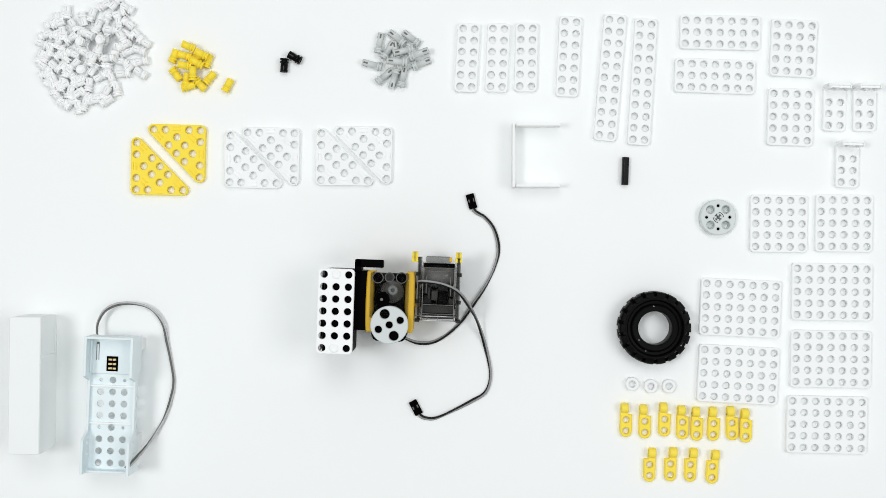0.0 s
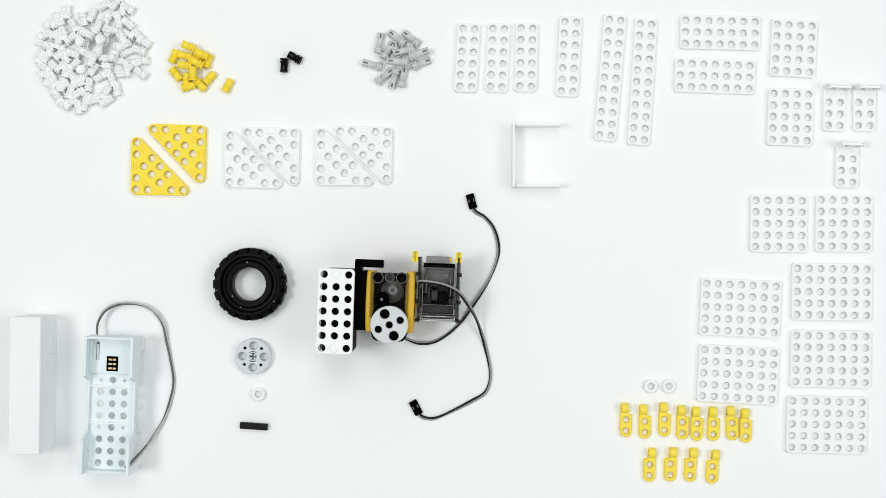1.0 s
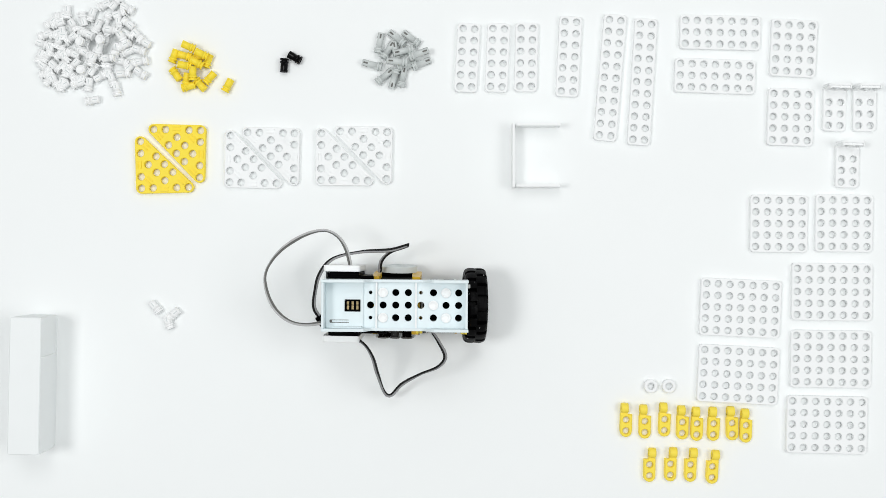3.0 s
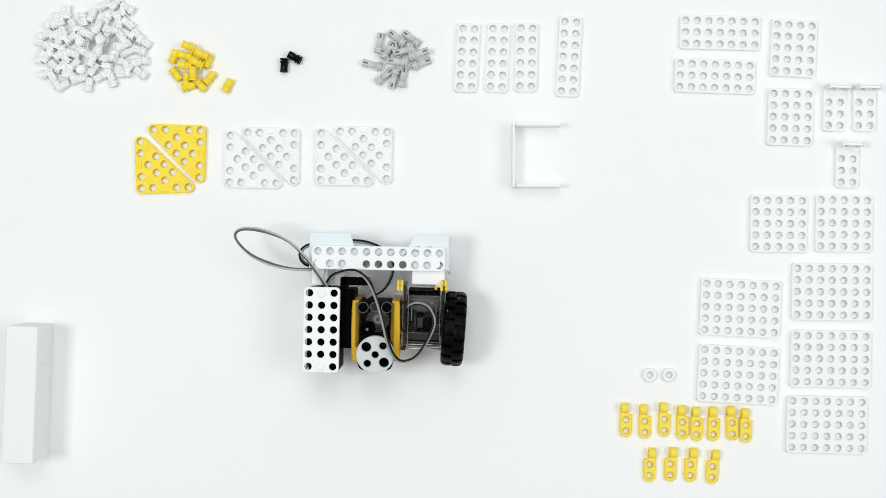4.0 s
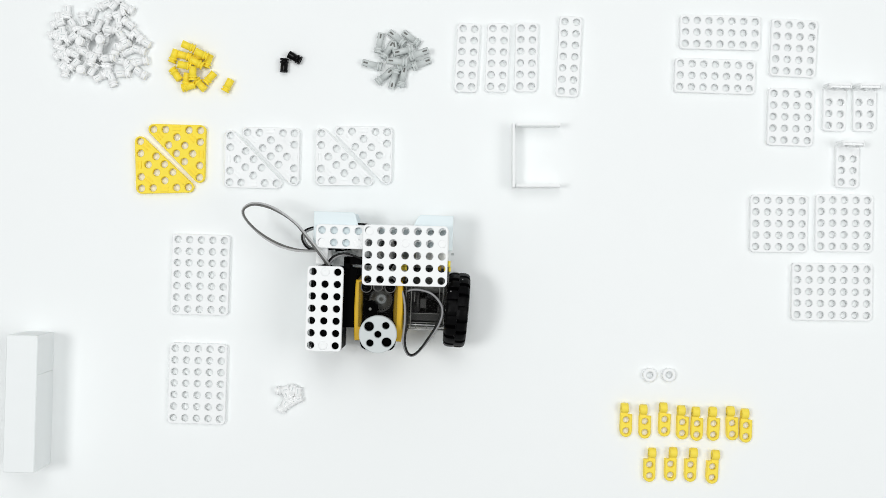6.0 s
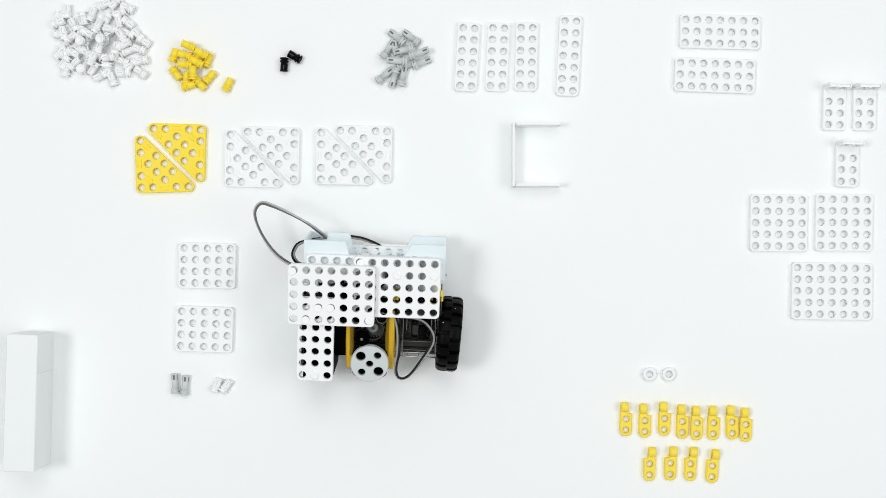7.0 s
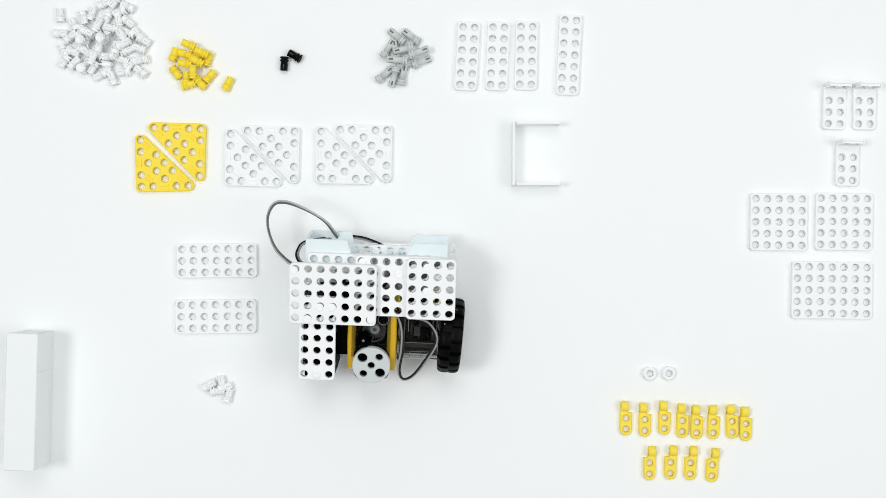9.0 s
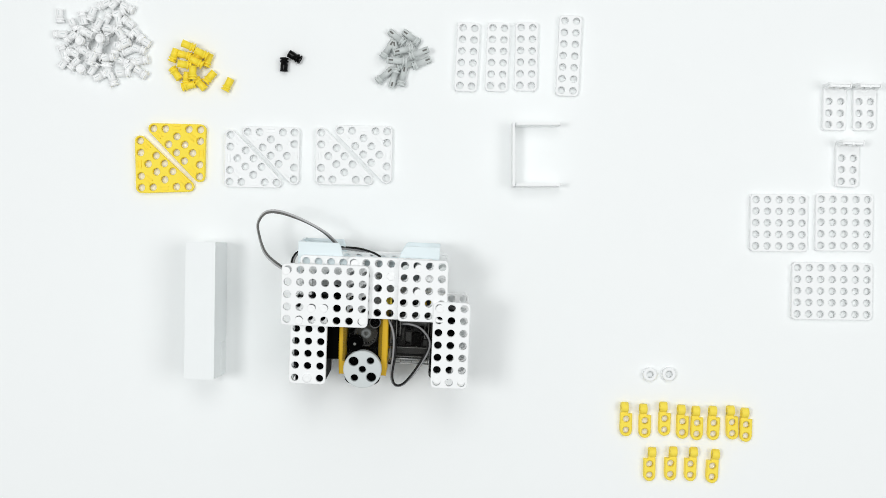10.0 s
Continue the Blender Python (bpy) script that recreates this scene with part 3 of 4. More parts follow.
# bright lines down the long edges: highlights built as pale strips
for x, wide in ((DX0 + 4.6, 0.28), (DX1 - 4.6, 0.28), (DX0 + 0.4, 0.22), (DX1 - 0.5, 0.22)):
    bm = bmesh.new()
    box(bm, -wide, wide, DY0 + 1, DY1 - 4, 48.0, 50.4, 0.1)
    part("edge_bead", bm, M_GLINT_AND_TIP, drive, "painted pale edge highlight", at(x, 0, 0))
for x in (DX0 + 0.8, DX1 - 0.8):
    for y in (DY0 + 0.5, DY0 + 16, DY1 - 14):
        bm = bmesh.new()
        box(bm, -2.0, 2.0, -1.6, 1.6, 44, 51, 0.5)
        part("clip_tab", bm, M_SMOKE_DEEP, drive, "smoky clear clip tab", at(x, y, 0))
for y in (DY0 + 0.5, DY0 + 4.0):
    bm = bmesh.new()
    lathe(bm, [(0.5, 0), (0.5, DX1 - DX0 + 6)], 10, mat4(0, 0, 0, 0, 90))
    part("tie_rod", bm, M_STEEL, drive, "thin steel tie rod", at(DX0 - 6, y, 49.6))
for x, y in ((46.1, 47.5), (82.0, 47.8)):
    bm = bmesh.new()
    lathe(bm, [(1.5, -13), (3.1, -13), (3.3, -12.5), (3.3, 12.5), (3.1, 13), (1.5, 13)], 18, mat4(0, 0, 0, 0, 90) @ Matrix.Diagonal((1, 1, 0.19, 1)), close=True)
    box(bm, -2.8, 2.8, -5.5, -2, -6, 3, 0.6)
    part("yellow_ear", bm, M_WARM, drive, "", at(x, y, 47))
    bm = bmesh.new()
    slab(bm, rounded(9.5, 8.4, 3.6, 5, 0, -1.0), [], -0.9, 0.9, 0.3, mat4(0, 0, 0, 0, 90))
    part("ear_lug", bm, M_SMOKE, drive, "smoky clear lug", at(x, y, 47))
bm = bmesh.new()
box(bm, 55.2, 75.6, 41.8, 47.0, 42, 49, 1.0)
part("cross_bar", bm, M_SMOKE, drive, "smoky clear cross bar")
# the highlight on the bar's upper edge, added as a pale strip
bm = bmesh.new()
box(bm, 55.6, 75.2, 46.4, 47.3, 46, 49.6, 0.25)
part("bar_lip", bm, M_GLINT_AND_TIP, drive, "painted thin pale highlight")
bm = bmesh.new()
box(bm, 74.4, 76.6, 43.0, 46.8, 42, 50, 0.5)
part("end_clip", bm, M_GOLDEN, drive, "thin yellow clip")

MODEL = {0: model_at(-87.8, -50.8, -2.0), 3: model_at(-93.5, -48.7, -1.4),
         7: model_at(-99.3, -65.8, -1.2), 8: model_at(-98.9, -62.3, -2.4), 9: model_at(-96.8, -49.1, -2.2), 10: model_at(-96.8, -48.6, -2.0),
         11: model_at(-102.3, -72.6, -2.2, 5.8, 11), 12: model_at(-103.3, -74.1, -2.4, 5.8, 11), 13: model_at(-101.9, -74.0, -2.4, 5.8, 11), 15: model_at(-108.6, -75.1, -2.6, 9.2, 5)}
TURNS = {11: -2.2, 12: -2.4, 13: -2.4, 15: -2.6}
# standing upright on its lower edge
UP = at(-82.1, -44.2, 36 - HUB.y, 90, 0, -1.0) @ at(-HUB.x, 0, -31)
MODEL[5], MODEL[6] = UP, UP
schedule(model, MODEL)
SLID = at(0, -8.0, 31, 4.0) @ at(0, 0, -31)
DRIVE = {0: at(0, 0), 5: SLID, 11: at(0, 0.4) @ SLID, 13: at(0, -1.8) @ SLID}
schedule(drive, DRIVE)
for ob in DISCS:
    first = ob.matrix_basis.copy()
    schedule(ob, {0: first, 7: first @ pose(0, 0, 0, 0, 0, 25)})


def stage_pose(k):
    return MODEL[max(i for i in MODEL if i <= k)]


def riding(world_pose):
    """A thing that sits on the drive unit from the fourth stage on."""
    local = stage_pose(3).inverted() @ world_pose
    return {k: stage_pose(k) @ DRIVE[max(i for i in DRIVE if i <= k)] @ local for k in range(3, 17) if k in MODEL}


def mounted(seen, world_pose, first, last=16):
    """The poses of a thing that rides on the model from stage first on; in stage seen it is over the place that world_pose names."""
    m = stage_pose(seen)
    if seen < 11:
        local = m.inverted() @ world_pose
    else:
        # on a tipped model: height and turn are the model's own, the place is the table's
        x, y, z = world_pose.translation
        z -= 6.2 * MM
        k = max(i for i in TURNS if i <= seen)
        flat = np.array([[m[0][0], m[0][1]], [m[1][0], m[1][1]]])
        lx, ly = np.linalg.solve(flat, [x - m[0][3] - m[0][2] * z, y - m[1][3] - m[1][2] * z])
        local = Matrix.Translation((lx, ly, z)) @ pose(0, 0, 0, 0, 0, -TURNS[k]) @ world_pose.to_3x3().to_4x4()
    return {k: stage_pose(k) @ local for k in range(first, last + 1) if k == first or k in MODEL}


# ---- the wheel's way ----
WHEEL = at(14.9, -42.0, 31.4, 0, 90, -4.5)
schedule(tyre_ring, {0: at(181.0, -67.5), 1: at(-165.5, -30.1), 2: at(-166.2, -34.9), **riding(WHEEL @ at(0, 0, -10))})
schedule(rim, {0: at(237.0, 27.3, 0, 0, 0, 45), 1: at(-163.7, -92.6, 0, 0, 0, 88), 2: at(-165.2, -34.7, 10.5, 0, 0, 43), **riding(WHEEL @ at(0, 0, 0.5))})
schedule(bush_a, {0: at(163.6, -116.7), 1: at(-159.7, -125.5), 2: at(-166.9, -35.1, 4), **riding(WHEEL @ at(0, 0, -16))})
schedule(axle, {0: at(157.6, 67.4, 3.0, 0, 0, 88), 1: at(-163.5, -153.2, 3.0, 0, 0, -4), 2: at(-165.9, -34.9, 12.2, 0, 90, 0), **riding(WHEEL @ at(0, 0, -4, 0, 90))})
schedule(bush_b, {0: at(179.7, -118.6), 7: at(178.7, -108.9), 13: at(178.9, -109.1)})
schedule(bush_c, {0: at(195.3, -118.6), 7: at(195.3, -108.9)})
schedule(tri_low, {0: at(-265.3, 51.5, 0, 0, 0, -1.0), 4: at(-260.5, 52.4, 0, 0, 0, 1.5)})

# ---- the battery tray: open above, its lead at the -x end ----
tray = thing("battery_tray", "pale blue-white plastic battery tray with holes and gilded contacts", "battery tray")
L, W, D, F = 57.5, 20.3, 29, 11.5
bm = bmesh.new()
slab(bm, rounded(2 * L - 0.8, 2 * W - 0.8, 1.5, 3), [(-20 + 10 * i, 10 * j, 1.4 if (i in (0, 4) and j) else 2.8) for i in range(8) for j in (-1, 0, 1)], F - 2.5, F, 0.3)
part("floor", bm, M_PALE, tray)
for s in (-1, 1):
    bm = bmesh.new()
    pts = [(-L, 0), (-27, 0), (-25, 7.5), (26, 7.5), (28, 0), (L, 0), (L, D)] + [(L - 27 - 9 * f, D - 13 * (3 * f * f - 2 * f ** 3)) for f in (0, 0.2, 0.4, 0.6, 0.8, 1)] + [(-L + 38 - 5 * f, D - 13 + 13 * (3 * f * f - 2 * f ** 3)) for f in (0, 0.2, 0.4, 0.6, 0.8, 1)] + [(-L, D)]
    rows = [(-8 + 10 * i, 11.4, 1.7) for i in range(4)] + [(32, 17.0, 2.4), (42, 17.0, 2.4)]
    slab(bm, pts, rows, -1.1, 1.1, 0.3, mat4(0, s * (W - 1.1), -0.3, 90))
    part("side_wall", bm, M_PALE, tray)
    bm = bmesh.new()
    box(bm, s * (L - 1.2) - 1.2, s * (L - 1.2) + 0.8, -W + 2.2, W - 2.2, F - 4, D - 0.3 if s < 0 else D - 8, 0.5)
    part("end_wall", bm, M_PALE, tray)
for x in (-15.2, 16.2):
    bm = bmesh.new()
    box(bm, x - 0.7, x + 0.7, -W + 2, W - 2, F - 0.2, F + 2.6, 0.3)
    part("rib", bm, M_WHITE, tray, "white cross rib")
bm = bmesh.new()
box(bm, -L + 2, -25.5, -W + 2, W - 2, F - 0.5, F + 2, 0.6)
part("contact_deck", bm, M_PALE, tray)
bm = bmesh.new()
box(bm, -40.4, -27.8, -5.2, 4.4, F + 1.8, F + 2.6, 0.3)
contact = part("contact_block", bm, M_BLACK, tray, "black contact block")
for k in range(3):
    bm = bmesh.new()
    for y0, y1 in ((-3.6, -0.2), (0.2, 3.0)):
        box(bm, -38.6 + 3.7 * k, -36.7 + 3.7 * k, y0, y1, F + 2.5, F + 3.2, 0.3)
    part("contact_spring", bm, M_GOLD, contact, "gilded contact spring")
bm = bmesh.new()
box(bm, -L + 3, -26.5, -W + 2.2, -W + 3.6, F + 1, F + 6.5, 0.6)
part("deck_guard", bm, M_PALE, tray)
bm = bmesh.new()
for y in (-13.9, -11.9):
    box(bm, -52, -37, y - 0.22, y + 0.22, F + 1.9, F + 2.4, 0.1)
box(bm, -52.2, -50.4, -13.9, -11.9, F + 1.9, F + 2.35, 0.1)
part("slot", bm, M_DIM, tray, "dark-edged moulded slot")
bm = bmesh.new()
box(bm, L - 0.5, L + 2, W - 7, W - 4, -4, -2, 0.5)
part("catch", bm, M_PIN, tray, "small grey catch")
for x, half in ((-50, 5), (41, 13.5)):
    for y in (2.4 - W, W - 2.4):
        bm = bmesh.new()
        box(bm, x - half, x + half, y - 2.0, y + 2.0, -15, -0.1, 0.8)
        part("mounting_lug", bm, M_WHITE, tray, "white mounting lug")
TRAY_ON = mounted(7, at(-53.0, -16.0, 29, 0, 0, -1.2) @ pose(0, 0, 0, -90), 5)
for k in (5, 6):
    TRAY_ON[k] = at(-37.6, -44.6, 73.0, 0, 0, -0.4)
schedule(tray, {0: at(-279.6, -130.8, 15, 0, 0, -92.2), 4: at(-183.0, -60.1, 15, 0, 0, -92.2),
                **TRAY_ON})

# ---- the battery cover, lying on its side ----
cover = thing("battery_cover", "off-white plastic battery cover lying on its long side", "battery cover")
# a shell open towards its back; its front wall leans out a little, and steps in towards one end
H = 45.0
bm = bmesh.new()
slab(bm, rounded(26, 114, 1.6), [], H - 2.2, H, 0.6)
part("top_panel", bm, M_COVER, cover)
bm = bmesh.new()
slab(bm, rounded(24.6, 114, 1.6, 4, -0.7), [], 0, 2.2, 0.3)
part("bottom_panel", bm, M_COVER, cover)
lean = math.degrees(math.atan2(1.5, H))
for x1, y0, y1 in ((1.1, -56.8, 24), (0.4, 24, 56.8)):
    bm = bmesh.new()
    box(bm, -1.1, x1, y0, y1, 0.6, H - 0.8, 0.3, m=mat4(10.6, 0, 0, 0, lean))
    part("front_wall", bm, M_COVER, cover)
for s in (-1, 1):
    bm = bmesh.new()
    box(bm, -12, 9.4, s * 55.9 - 1.05, s * 55.9 + 1.05, 2.2, H - 2.2, 0.2)
    part("end_wall", bm, M_COVER, cover)
bm = bmesh.new()
box(bm, 0.2, 0.9, 28, 52, 28, 42.5, 0.25, m=mat4(10.6, 0, 0, 0, lean))
part("grip", bm, M_COVER, cover)


def cover_at(x, y, turn):
    """Placed by the upper edge of its front face."""
    return at(x, y, 0, 0, 0, turn) @ at(-13, 0)


schedule(cover, {0: cover_at(-334.1, -113.6, -0.8), 4: cover_at(-334.1, -114.0, -1.2), 6: cover_at(-337.9, -121.5, -2.2), 8: cover_at(-336.9, -127.1, -2.0),
                 10: cover_at(-337.4, -128.9, -1.7), 15: cover_at(-337.2, -129.6, -2.0), 16: cover_at(-187.9, -51.9, -0.7) @ at(0, 0, H, 180)})

# ---- plates pinned to the model ----
def beside(ob, shift, first, last=16):
    """The poses of a plate that is pinned to another one from stage first on, hole over hole."""
    poses = dict(next(p for o, p in TRACKS if o == ob))
    local = stage_pose(9).inverted() @ poses[9] @ shift
    return {k: stage_pose(k) @ local for k in range(first, last + 1) if k == first or k in MODEL}


schedule(strip_a, {0: strip_a.matrix_basis.copy(), 6: at(-208.9, -55.1, 0, 0, 0, -2.0), **mounted(7, at(-52.9, -7.6, 49.4, 0, 0, 88.8), 7)})
schedule(strip_b, {0: strip_b.matrix_basis.copy(), 6: at(-176.9, -58.8, 0, 0, 0, -1.7), **mounted(7, at(-53.7, -7.2, 6.2, 0, 0, 88.8), 7)})
schedule(plate_g, {0: plate_g.matrix_basis.copy(), 8: at(-218.3, -27.1, 0, 0, 0, 88.0), **mounted(9, at(-30.8, -6.2, 55.4, 0, 0, -1.6), 9)})
schedule(plate_h, {0: plate_h.matrix_basis.copy(), 8: at(-220.2, -109.5, 0, 0, 0, 88.0), **mounted(9, at(-30.8, -6.2, 1.6, 0, 0, -1.6), 9)})
schedule(plate_e, {0: plate_e.matrix_basis.copy(), 10: at(-209.7, -22.2, 0, 0, 0, 88.3), **mounted(12, at(-89.3, -37.1, 68.8, 0, 0, -2.0), 11)})
schedule(plate_f, {0: plate_f.matrix_basis.copy(), 10: at(-212.2, -116.3, 0, 0, 0, 88.3), **mounted(12, at(-89.3, -37.1, 0.6, 0, 0, -2.0), 11)})
schedule(plate_c, {0: plate_c.matrix_basis.copy(), 12: at(-203.9, -15.1, 0, 0, 0, 89.0), **beside(plate_g, at(26.2, -0.4, 5.5), 13)})
schedule(plate_d, {0: plate_d.matrix_basis.copy(), 12: at(-206.3, -70.0, 0, 0, 0, 88.0), **beside(plate_h, at(26.2, -0.4, -5.5), 13)})
schedule(plate_a, {0: plate_a.matrix_basis.copy(), 14: at(-195.6, -11.5, 0, 0, 0, 0.5), **mounted(15, at(5.9, -77.8, 69.2, 0, 0, 87.6), 15)})
schedule(plate_b, {0: plate_b.matrix_basis.copy(), 14: at(-196.3, -59.7, 0, 0, 0, 0.8), **mounted(15, at(5.9, -72.8, 0.1, 0, 0, 87.6), 15)})

# ---- cables: flat twin leads, each a chain of short stiff links ----
LINK = 2.5


def link_mesh(pale, dark):
    bm = bmesh.new()
    for s, mat in ((-1, 0), (1, 1)):
        lathe(bm, [(0.5, -1.75), (0.8, -1.6), (0.88, -1.3), (0.88, 1.3), (0.8, 1.6), (0.5, 1.75)], 8, mat4(0, s * 0.84, 0, 0, 90), mat)
    ob = part("lead", bm, [pale, dark])
    me = ob.data
    bpy.data.objects.remove(ob)
    return me


LEAD, PALE_LEAD = link_mesh(M_WIRE, M_WIREB), link_mesh(M_LIGHTWIRE, M_DIM)


def spline(pts, step=0.8):
    """Points along a smooth curve through pts."""
    p = [Vector(q) for q in pts]
    p = [2 * p[0] - p[1]] + p + [2 * p[-1] - p[-2]]
    out = []
    for a, b, c, d in zip(p, p[1:], p[2:], p[3:]):
        n = max(2, int((c - b).length / step))
        for i in range(n):
            t = i / n
            out.append(0.5 * (2 * b + (c - a) * t + (2 * a - 5 * b + 4 * c - d) * t * t + (3 * b - a - 3 * c + d) * t ** 3))
    return out + [p[-2]]


def cable(label, count, stages, plug=True, lead=LEAD):
    """stages: for each stage of the build the way of the cable in millimetres, from its plug on; what is left over is tucked in at its far end."""
    ob = thing("cable", label, "cable", "flat twin cables")
    links = [new("lead", lead) for _ in range(count)]
    ways = {}
    for k, pts in stages.items():
        line = spline(pts)
        poses = []
        marks = [0.0]
        for a, b in zip(line, line[1:]):
            marks.append(marks[-1] + (b - a).length)
        marks = np.array(marks)
        xyz = np.array([list(v) for v in line])
        total = marks[-1]
        for n in range(count):
            s = min((n + 0.5) * LINK, total - 0.1)
            here, nxt = [Vector([np.interp(q, marks, xyz[:, c]) for c in range(3)]) for q in (max(0, s - LINK / 2), min(total, s + LINK / 2))]
            way = (nxt - here).normalized()
            side = Vector((0, 0, 1)).cross(way)
            side = side.normalized() if side.length > 0.2 else Vector((0, 1, 0))
            rot = Matrix((way, side, way.cross(side))).transposed().to_4x4()
            # the flat lead twists slowly along its way
            twist = 62 * math.sin(n * 0.132 + 0.8 * count) * min(1.0, n / 9)
            mid = (here + nxt) / 2
            mid.z = max(mid.z, 1.0 + 0.86 * abs(math.sin(radians(twist))))
            poses.append(Matrix.Translation(mid * MM) @ rot @ pose(0, 0, 0, twist))
        ways[k] = poses
    for n, lk in enumerate(links):
        lk.parent = ob
        schedule(lk, {k: ways[k][n] for k in ways})
    if plug:
        bm = bmesh.new()
        box(bm, -13, 0, -3.5, 3.5, -1.4, 1.4, 0.4)
        box(bm, -12.9, -4, -2.6, 2.6, 1.3, 1.8, 0.2)
        for y in (-2, 2):
            box(bm, -8.5, -6.0, y - 0.5, y + 0.5, 1.75, 1.95, 0, mat=1)
        head = part("plug", bm, [M_BLACK, M_DIM], ob, "black three-pin plug")
        schedule(head, {k: ways[k][0] for k in ways})
    return ob


# cable of the drive gearbox
A = {0: [(-21.1, -142.0, 1.6), (-19.1, -145.0, 1.5), (-13.2, -146.9, 1.4), (-5.9, -146.4, 1.4), (7.8, -140.5, 1.4), (25.0, -131.7, 1.4), (37.2, -123.4, 1.4), (41.1, -107.2, 1.4), (36.2, -82.7, 2), (29.5, -62.3, 14), (22.7, -49.2, 35), (13.0, -35.8, 52), (0.5, -29.2, 53), (-13.5, -26.9, 53), (-20.5, -27.5, 48), (-21.8, -32.6, 35)],
     3: [(-85.7, -121.0, 1.6), (-84.2, -124.4, 1.5), (-79.8, -129.8, 1.4), (-65.6, -133.7, 1.4), (-41.1, -136.1, 1.4), (-26.4, -133.7, 1.4), (-15.7, -121.9, 1.4), (-8.8, -102.3, 1.6), (-3.9, -81.8, 12), (-0.9, -61.0, 35), (-5.6, -46.1, 50), (-13.5, -34.4, 53), (-22.8, -27.0, 52), (-27.2, -23.9, 45)],
     5: [(-84.8, -66.4, 58), (-66.4, -76.0, 60), (-58.4, -87.6, 55), (-54.6, -104.0, 40), (-50.0, -121.5, 20), (-44.3, -124.7, 18), (-34.4, -114.2, 25), (-18.4, -104.0, 40), (-4.2, -97.3, 50), (1.9, -88.5, 55), (-2.8, -77.4, 55), (-9.3, -67.2, 55), (-13.5, -60.1, 50)],
     7: [(-96.4, -29.8, 48), (-90.5, -22.2, 58), (-80.0, -17.9, 62), (-69.6, -18.3, 66), (-60.2, -26.0, 70), (-53.7, -40.5, 72), (-48.7, -58.7, 72), (-44.7, -74.8, 70), (-39.8, -86.5, 66), (-33.1, -91.5, 62), (-22.6, -88.0, 60), (-13.9, -76.7, 58), (-7.4, -60.6, 56), (-12.0, -48.2, 55), (-21.3, -44.5, 54), (-28.9, -47.5, 50), (-31.1, -52.2, 40)],
     8: [(-96.4, -26.1, 48), (-90.5, -19.9, 58), (-80.9, -15.2, 62), (-69.6, -15.6, 66), (-60.2, -23.2, 70), (-53.2, -38.2, 72), (-48.2, -58.7, 72), (-43.8, -74.8, 70), (-38.5, -86.5, 66), (-32.2, -90.1, 62), (-21.7, -86.2, 60), (-13.4, -74.8, 58), (-7.4, -58.8, 56), (-12.0, -46.3, 55), (-21.3, -42.7, 54), (-28.9, -46.1, 50), (-31.1, -51.3, 40)],
     9: [(-95.0, -12.6, 48), (-89.2, -6.5, 52), (-79.8, -4.2, 53), (-66.8, -8.8, 53), (-48.3, -18.1, 53), (-36.7, -27.4, 53), (-31.5, -41.3, 54), (-30.5, -59.7, 56), (-31.9, -75.7, 58), (-28.6, -85.9, 58), (-22.6, -85.9, 58), (-13.4, -75.7, 58), (-3.7, -60.6, 57), (-1.4, -48.1, 56), (-8.8, -37.6, 54), (-20.4, -33.9, 53), (-28.9, -35.4, 50), (-31.1, -41.9, 40)],
     11: [(-102.0, -38.7, 50), (-94.8, -32.1, 52), (-84.5, -29.4, 63), (-70.7, -34.0, 63), (-52.4, -43.2, 63), (-42.3, -51.0, 63), (-37.2, -63.8, 63), (-36.3, -82.2, 63), (-38.6, -98.3, 63), (-35.8, -105.6, 63), (-28.5, -104.3, 63), (-19.3, -93.7, 63), (-9.2, -78.5, 63), (-8.7, -69.4, 63), (-15.6, -60.2, 63), (-25.7, -57.0, 63), (-34.5, -59.1, 50), (-36.7, -65.4, 40)],
     13: [(-99.7, -39.6, 50), (-92.5, -33.0, 52), (-82.2, -30.3, 63), (-68.4, -34.9, 63), (-50.1, -44.1, 63), (-39.0, -52.4, 63), (-33.5, -65.2, 63), (-33.1, -82.2, 63), (-35.8, -99.2, 63), (-33.1, -107.0, 63), (-25.7, -105.2, 63), (-16.5, -95.1, 63), (-6.4, -79.9, 63), (-6.0, -70.7, 63), (-12.4, -61.5, 63), (-22.5, -58.3, 63), (-31.2, -60.5, 50), (-33.4, -66.8, 40)],
     15: [(-107.6, -40.5, 50), (-100.4, -33.9, 52), (-90.0, -31.2, 63), (-76.2, -35.8, 63), (-57.9, -45.9, 63), (-45.9, -55.1, 63), (-40.0, -68.4, 63), (-39.5, -84.5, 63), (-41.8, -102.9, 63), (-39.0, -111.2, 63), (-32.2, -110.2, 63), (-22.5, -99.7, 63), (-12.4, -83.1, 63), (-11.9, -73.9, 63), (-18.8, -65.2, 63), (-28.5, -62.0, 63), (-37.3, -64.3, 50), (-39.5, -70.1, 40)]}
cable("grey and black twin cable with plug, from drive gearbox", 95, A)

